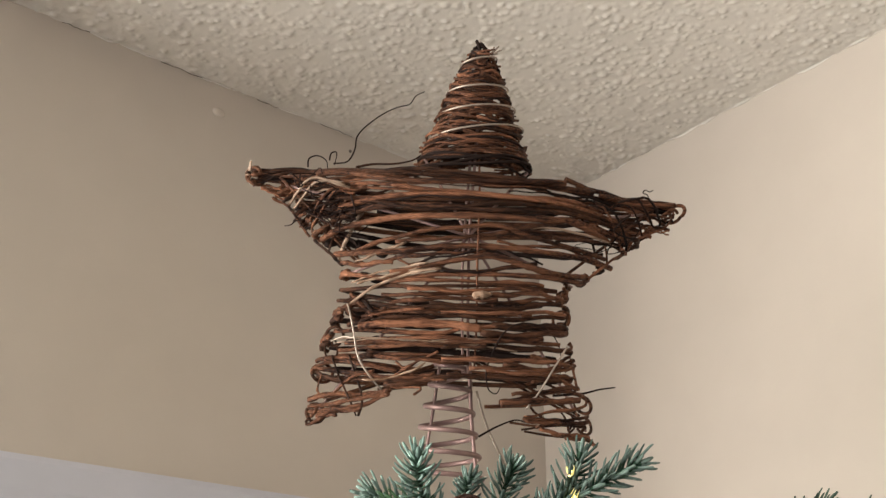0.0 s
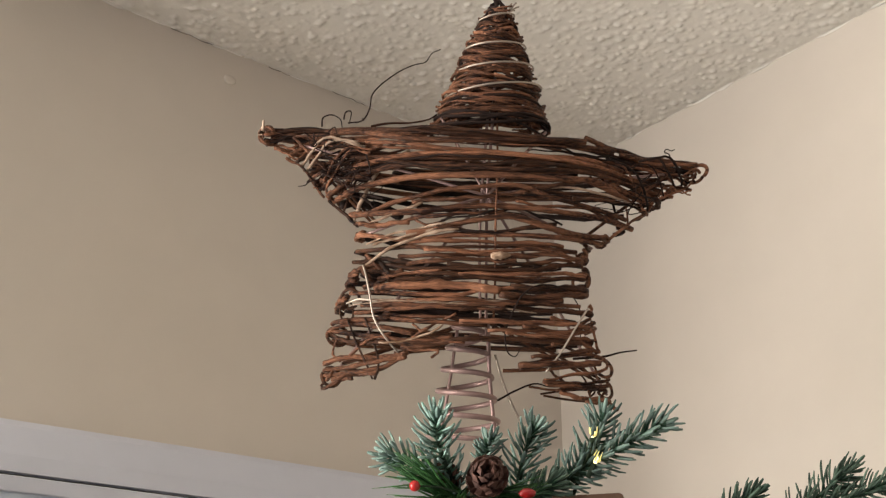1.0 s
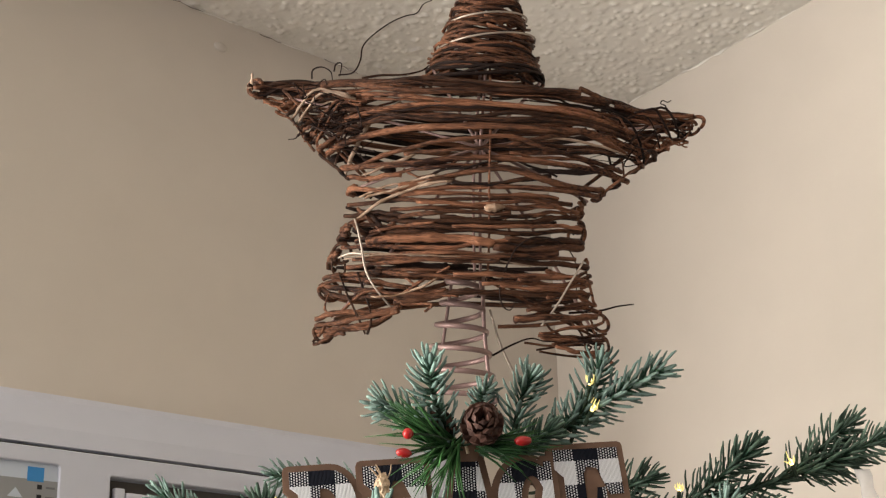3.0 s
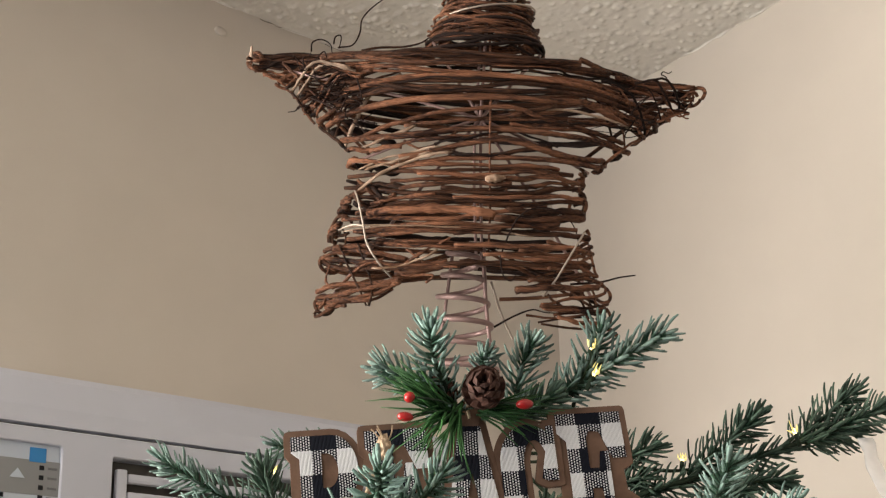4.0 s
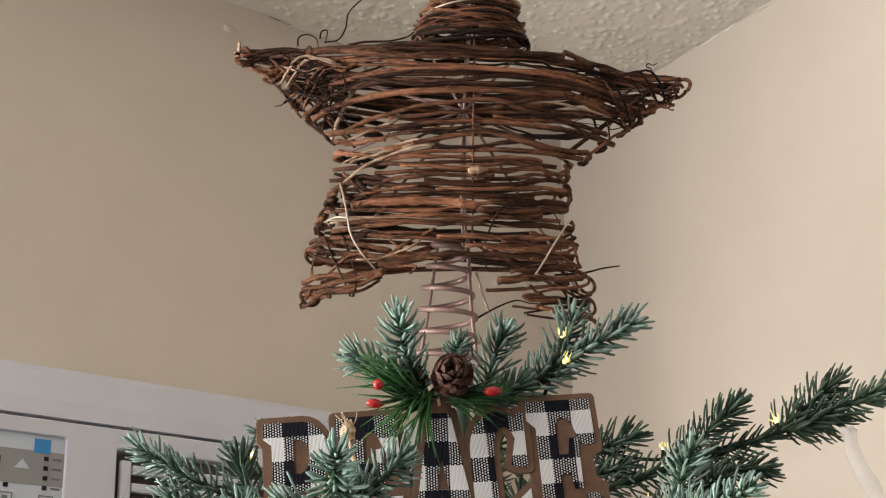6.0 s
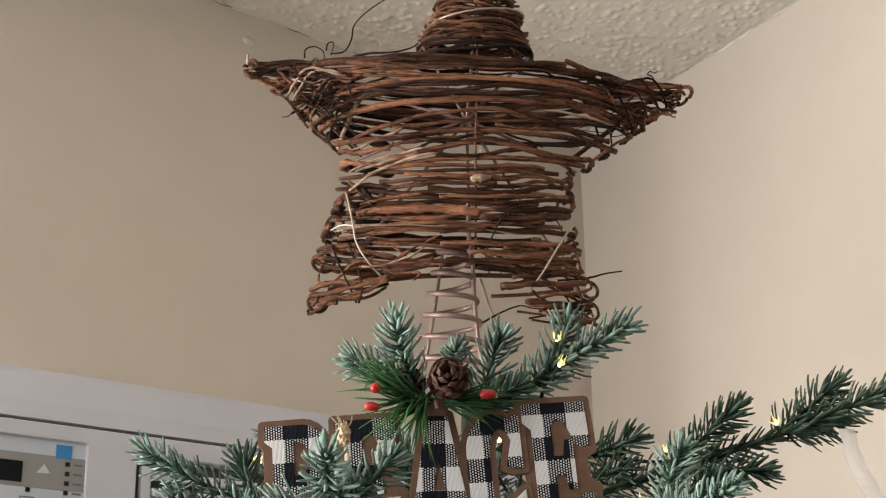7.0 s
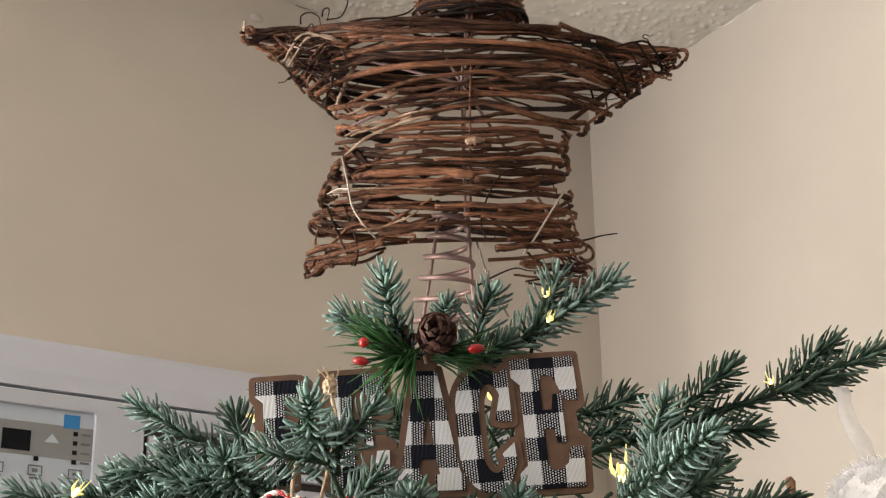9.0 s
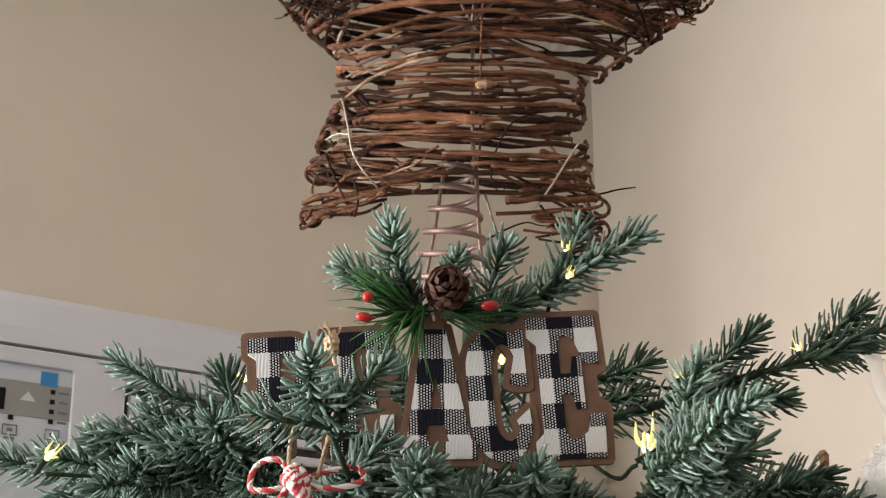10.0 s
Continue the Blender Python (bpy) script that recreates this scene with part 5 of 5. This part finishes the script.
def tilted(loop, box_of, lean):
    """The unit loop set into a letter's box and turned about the box's middle by lean degrees."""
    s0, s1, z0, z1 = box_of
    cx, cy, a = (s0 + s1) / 2, (z0 + z1) / 2, radians(lean)
    placed = [((x - 0.5) * (s1 - s0), (y - 0.5) * (z1 - z0)) for x, y in loop]
    return [(cx + x * math.cos(a) - y * math.sin(a), cy + x * math.sin(a) + y * math.cos(a)) for x, y in placed]


for i, (letter, lean, *box_of) in enumerate((("P", 5, 0.0015, 0.0345, 1.6990, 1.7545), ("E", 5, 0.038, 0.069, 1.698, 1.758), ("A", 2, 0.0720, 0.1080, 1.6965, 1.7600), ("C", 5, 0.1050, 0.1340, 1.6955, 1.7615), ("E", 4.5, 0.1350, 0.1690, 1.6985, 1.7685))):
    loops = [tilted(loop, box_of, lean) for loop in glyph(letter)]
    back = [outset(tilted(board(letter), box_of, lean), 0.0034)]
    lift = (0.0, 0.0004, 0.0012, 0.0008, 0.0)[i]
    edge = part("letter_backing", slab("letter_backing", back, -0.0026 + lift, 0.0 + lift, CARDBOARD), CARDBOARD, sign, "brown laser-cut backing board")
    ox, oy = ((0.0125, 1.7225), (0.044, 1.746), (0.0815, 1.733), (0.1145, 1.726), (0.146, 1.738))[i]
    cloth = slab("letter", [[(x - ox, y - oy) for x, y in loop] for loop in loops], 0.0002, 0.0010, PLAID)
    cloth.transform(Matrix.Rotation(radians(-lean), 4, "Z"))
    part("letter_" + letter.lower(), cloth, PLAID, edge, "plaid cloth letter " + letter).matrix_basis = pose(ox, oy, lift, 0, 0, lean)
part("hanger_tab", slab("hanger_tab", [arc(0.0885, 1.7665, 0.0062, 0.008, 0, 360, 16)[:-1]], -0.0022, 0.0016, CARDBOARD), CARDBOARD, sign)
part("hanging_twine", tube("hanging_twine", smooth_line(((0.0885, 1.764, 0.003), (0.0872, 1.771, 0.003), (0.0895, 1.780, -0.004), (0.088, 1.786, -0.01)), 14), 0.0009, TWINE, 6), TWINE, sign)


# ---- needle pick with cone and berries ----
pick = thing("holiday_pick", Matrix.Translation((-0.464, 0.4545, 1.766)), "green pine pick with pine cone and red berries", "holiday pick")


def long_needles(count, way, wide, reach, seed):
    rng = random.Random(seed)
    way = Vector(way).normalized()
    verts, faces = [], []
    start = (way.dot(US) * 0.010) * US
    for _ in range(count):
        d = (way + Vector((rng.gauss(0, wide), rng.gauss(0, wide), rng.gauss(0, wide)))).normalized()
        L = reach * rng.uniform(0.65, 1.1)
        bend = Vector((rng.uniform(-1, 1), rng.uniform(-1, 1), rng.uniform(-1.3, 0.4))) * 0.12 * L
        o = Vector((rng.uniform(-1, 1), rng.uniform(-1, 1), rng.uniform(-1, 1))) * 0.0035 + start
        tube_data([o, o + d * L * 0.5, o + d * L + bend], (0.00075, 0.0006, 0.00015), 4, verts=verts, faces=faces)
    part("long_needles", mesh_of("long_needles", verts, faces, NEEDLE_LONG, smooth=True), NEEDLE_LONG, pick)


US = Vector((0.538, 0.843, 0))
NS = Vector((0.843, -0.538, 0))
UP = Vector((0, 0, 1))
long_needles(60, -US * 1.0 + UP * 0.5 + NS * 0.3, 0.2, 0.036, 1)
long_needles(20, -US * 0.9 - UP * 0.6 + NS * 0.3, 0.26, 0.030, 2)
long_needles(20, US * 1.0 + UP * 0.15 + NS * 0.1, 0.18, 0.036, 3)
long_needles(12, US * 0.9 - UP * 0.3 + NS * 0.2, 0.24, 0.030, 4)
long_needles(20, -US * 0.45 - UP * 1.0 + NS * 0.3, 0.2, 0.036, 5)


def pine_cone(parent, centre, way, size):
    core = Vector(centre)
    way = Vector(way).normalized()
    basis = way.to_track_quat("Z", "Y").to_matrix().to_4x4()
    v = [(0, 0, 0), (0.45, 0.28, 0.0), (0.95, 0.34, 0.10), (1.08, 0.0, 0.24), (0.95, -0.34, 0.10), (0.45, -0.28, 0.0), (0.5, 0.0, 0.16), (0.95, 0.0, 0.20), (0.5, 0.0, -0.16), (0.95, 0.0, -0.10)]
    f = [(0, 6, 1), (6, 7, 2, 1), (7, 3, 2), (0, 5, 6), (6, 5, 4, 7), (7, 4, 3), (0, 1, 8), (8, 1, 2, 9), (9, 2, 3), (0, 8, 5), (8, 9, 4, 5), (9, 3, 4)]
    scale = mesh_of("scale", [Vector(p) * size for p in v], f, CONE_SCALE)
    bm = bmesh.new()
    bmesh.ops.create_icosphere(bm, subdivisions=2, radius=size * 0.62, matrix=Matrix.Translation(core) @ basis @ Matrix.Diagonal((1, 1, 1.3, 1)))
    cone = part("pine_cone", bm, CONE_SCALE, parent, "small dark brown pine cone")
    rng = random.Random(7)
    n = 46
    for i in range(n):
        q = i / (n - 1)
        a = i * 2.39996
        rad = size * (0.25 + 0.38 * math.sin(math.pi * min(q * 1.1 + 0.05, 1)))
        m = Matrix.Translation(core) @ basis @ Matrix.Translation((0, 0, size * (1.0 - 1.7 * q))) @ Matrix.Rotation(a, 4, "Z") @ Matrix.Translation((rad * 0.4, 0, 0)) @ Matrix.Rotation(-radians(72 - 70 * q + rng.uniform(-8, 8)), 4, "Y") @ Matrix.Scale(0.55 + 0.5 * math.sin(math.pi * (0.15 + 0.75 * q)), 4)
        o = part("scale", scale, None, cone)
        o.matrix_basis = m
    return cone


pine_cone(pick, (0.010, 0.004, 0.008), NS * 1.0 + UP * 0.05 - US * 0.1, 0.0098)
pine_cone(pick, (-0.012, -0.002, 0.010), NS * 0.5 + UP * 0.3 - US * 0.6, 0.0075)


def berry(p, stem_from, size=0.0042, long=1.0, way=(0, 0, 1)):
    bm = bmesh.new()
    q = Vector(way).normalized().to_track_quat("Z", "Y").to_matrix().to_4x4()
    bmesh.ops.create_uvsphere(bm, u_segments=14, v_segments=10, radius=size, matrix=Matrix.Translation(p) @ q @ Matrix.Diagonal((1, 1, long, 1)))
    for face in bm.faces:
        face.smooth = True
    ob = part("berry", bm, BERRY, pick, "glossy red berry")
    part("berry_stem", tube("berry_stem", smooth_line((stem_from, (Vector(stem_from) + Vector(p)) / 2 + Vector((0, 0, 0.002)), p), 6), 0.0006, BRANCH_BARK, 5), BRANCH_BARK, ob)


berry((-0.002, -0.033, 0.001), (0, 0, 0), 0.0028)
berry((-0.008, -0.031, -0.007), (0, 0, -0.002), 0.0024, 1.7, -US + UP * 0.1)
berry((0.025, 0.018, 0.000), (0, 0, 0), 0.0026, 1.7, US + UP * 0.05)


# ---- twine and striped cord bow ----
bow = thing("cord_bow_ornament", Matrix.Translation((-0.459, 0.386, 1.671)), "red and white twisted cord bow hung on jute twine", "ornament")


def striped_cord(points, r=0.00095):
    line = smooth_line(points, 60)
    for ph, mat, name in ((0, RED_CORD, "red_strand"), (math.pi, WHITE_CORD, "white_strand"), (math.pi / 2, RED_CORD, "red_strand"), (math.pi * 1.5, WHITE_CORD, "white_strand")):
        out = []
        for i, p in enumerate(line):
            way = (line[min(i + 1, 60)] - line[max(i - 1, 0)]).normalized()
            a = way.orthogonal().normalized()
            b = way.cross(a)
            t = i * 0.55 + ph
            out.append(p + (a * math.cos(t) + b * math.sin(t)) * r * 0.75)
        part(name, tube(name, out, r * 0.75, mat, 6), mat, bow)


def ub(u, n, z):
    return US * u + NS * n + UP * z


striped_cord([ub(0, 0.008, 0), ub(-0.008, 0.010, 0.009), ub(-0.017, 0.008, 0.007), ub(-0.019, 0.010, -0.003), ub(-0.010, 0.012, -0.004), ub(0, 0.008, 0)])
striped_cord([ub(0, 0.008, 0), ub(0.010, 0.010, 0.004), ub(0.024, 0.008, 0.007), ub(0.027, 0.010, 0.001), ub(0.014, 0.012, -0.003), ub(0, 0.008, 0)])
striped_cord([ub(-0.001, 0.012, 0.002), ub(-0.008, 0.014, -0.012), ub(-0.012, 0.012, -0.028)])
striped_cord([ub(0.001, 0.012, 0.002), ub(0.004, 0.014, -0.014), ub(0.010, 0.012, -0.030)])
striped_cord([ub(-0.003, 0.013, 0.004), ub(0.0, 0.015, -0.001), ub(0.003, 0.013, -0.005)], 0.0022)
striped_cord([ub(-0.005, 0.013, 0.001), ub(0.0, 0.016, -0.004), ub(0.005, 0.013, -0.008)], 0.0019)
striped_cord([ub(-0.002, 0.012, 0.006), ub(0.003, 0.014, 0.001), ub(0.004, 0.013, -0.010)], 0.0016)
KNOT = ub(0.0115, 0.008, 0.061)
for pts in ((ub(-0.004, 0.010, 0.003), ub(-0.003, 0.011, 0.02), ub(0.004, 0.011, 0.040), KNOT), (ub(0.008, 0.010, 0.001), ub(0.0125, 0.013, 0.02), ub(0.0155, 0.014, 0.04), KNOT)):
    part("twine", tube("twine", smooth_line(pts, 24), [0.0008 + 0.0003 * (i % 2) for i in range(25)], TWINE, 6), TWINE, bow)
bm = bmesh.new()
bmesh.ops.create_icosphere(bm, subdivisions=3, radius=0.0038, matrix=Matrix.Translation(KNOT) @ Matrix.Diagonal((0.9, 0.9, 1.5, 1)))
for v in bm.verts:
    v.co += (v.co - KNOT) * 0.35 * noise.noise(v.co * 700)
part("twine_knot", bm, TWINE, bow)
rng = random.Random(3)
for k in range(5):
    d = ub(rng.uniform(-0.006, 0.006), rng.uniform(-0.003, 0.004), rng.uniform(0.006, 0.013))
    part("frayed_end", tube("frayed_end", smooth_line((KNOT, KNOT + d * 0.6 + ub(0.001, 0, 0), KNOT + d), 6), 0.00035, TWINE, 5), TWINE, bow)


# ---- white fluffy ornament with its ribbon, and a small stub ----
fluffy = thing("fluffy_ornament", Matrix.Translation((-0.370, 0.694, 1.694)), "white fluffy round ornament on a sheer ribbon", "ornament")
bm = bmesh.new()
bmesh.ops.create_icosphere(bm, subdivisions=4, radius=0.032)
for v in bm.verts:
    v.co *= 1 + 0.12 * noise.noise(v.co * 90) + 0.06 * noise.noise(v.co * 260)
    v.co.z *= 0.85
part("ball", bm, FLUFF, fluffy)
rng = random.Random(5)
verts, faces = [], []
for k in range(9000):
    d = Vector((rng.gauss(0, 1), rng.gauss(0, 1), rng.gauss(0, 1))).normalized()
    p = d * 0.029
    e = p + (d + Vector((rng.gauss(0, 0.5), rng.gauss(0, 0.5), rng.gauss(0, 0.5)))) * rng.uniform(0.0012, 0.0036)
    tube_data((p, (p + e) / 2 + Vector((rng.gauss(0, 1), rng.gauss(0, 1), rng.gauss(0, 1))) * 0.001, e), (0.00022, 0.0002, 0.0001), 3, verts=verts, faces=faces)
part("fluff", mesh_of("fluff", verts, faces, FLUFF), FLUFF, fluffy)
v, f = [], []
pts = smooth_line(((-0.057, 0.047, 0.098), (-0.049, 0.042, 0.075), (-0.030, 0.030, 0.045), (-0.006, 0.008, 0.018)), 16)
for i, p in enumerate(pts):
    w = (0.0045 + 0.0025 * (i / 16)) * (1 + 0.1 * math.sin(i * 1.7))
    for s in (-1, 1):
        for t in (0.0002, -0.0002):
            v.append(p + US * w * s + NS * (t + 0.0012 * math.sin(i * 0.9 + s)))
for i in range(16):
    k = i * 4
    f += [(k, k + 4, k + 6, k + 2), (k + 1, k + 3, k + 7, k + 5), (k, k + 1, k + 5, k + 4), (k + 2, k + 6, k + 7, k + 3)]
part("ribbon", mesh_of("ribbon", v, f, RIBBON, smooth=True), RIBBON, fluffy, "sheer white ribbon")

stub = thing("wood_ornament", Matrix.Translation((-0.405, 0.660, 1.700)), "small brown wooden stub among the needles", "ornament")
part("stub", tube("stub", [(0, 0, -0.02), (0, 0, 0.004), (0.001, 0, 0.010), (0.001, 0, 0.016), (0.0005, 0, 0.018)], (0.002, 0.0026, 0.0022, 0.0030, 0.0018), WOOD_STUB, 8, 0.12, random.Random(2)), WOOD_STUB, stub)
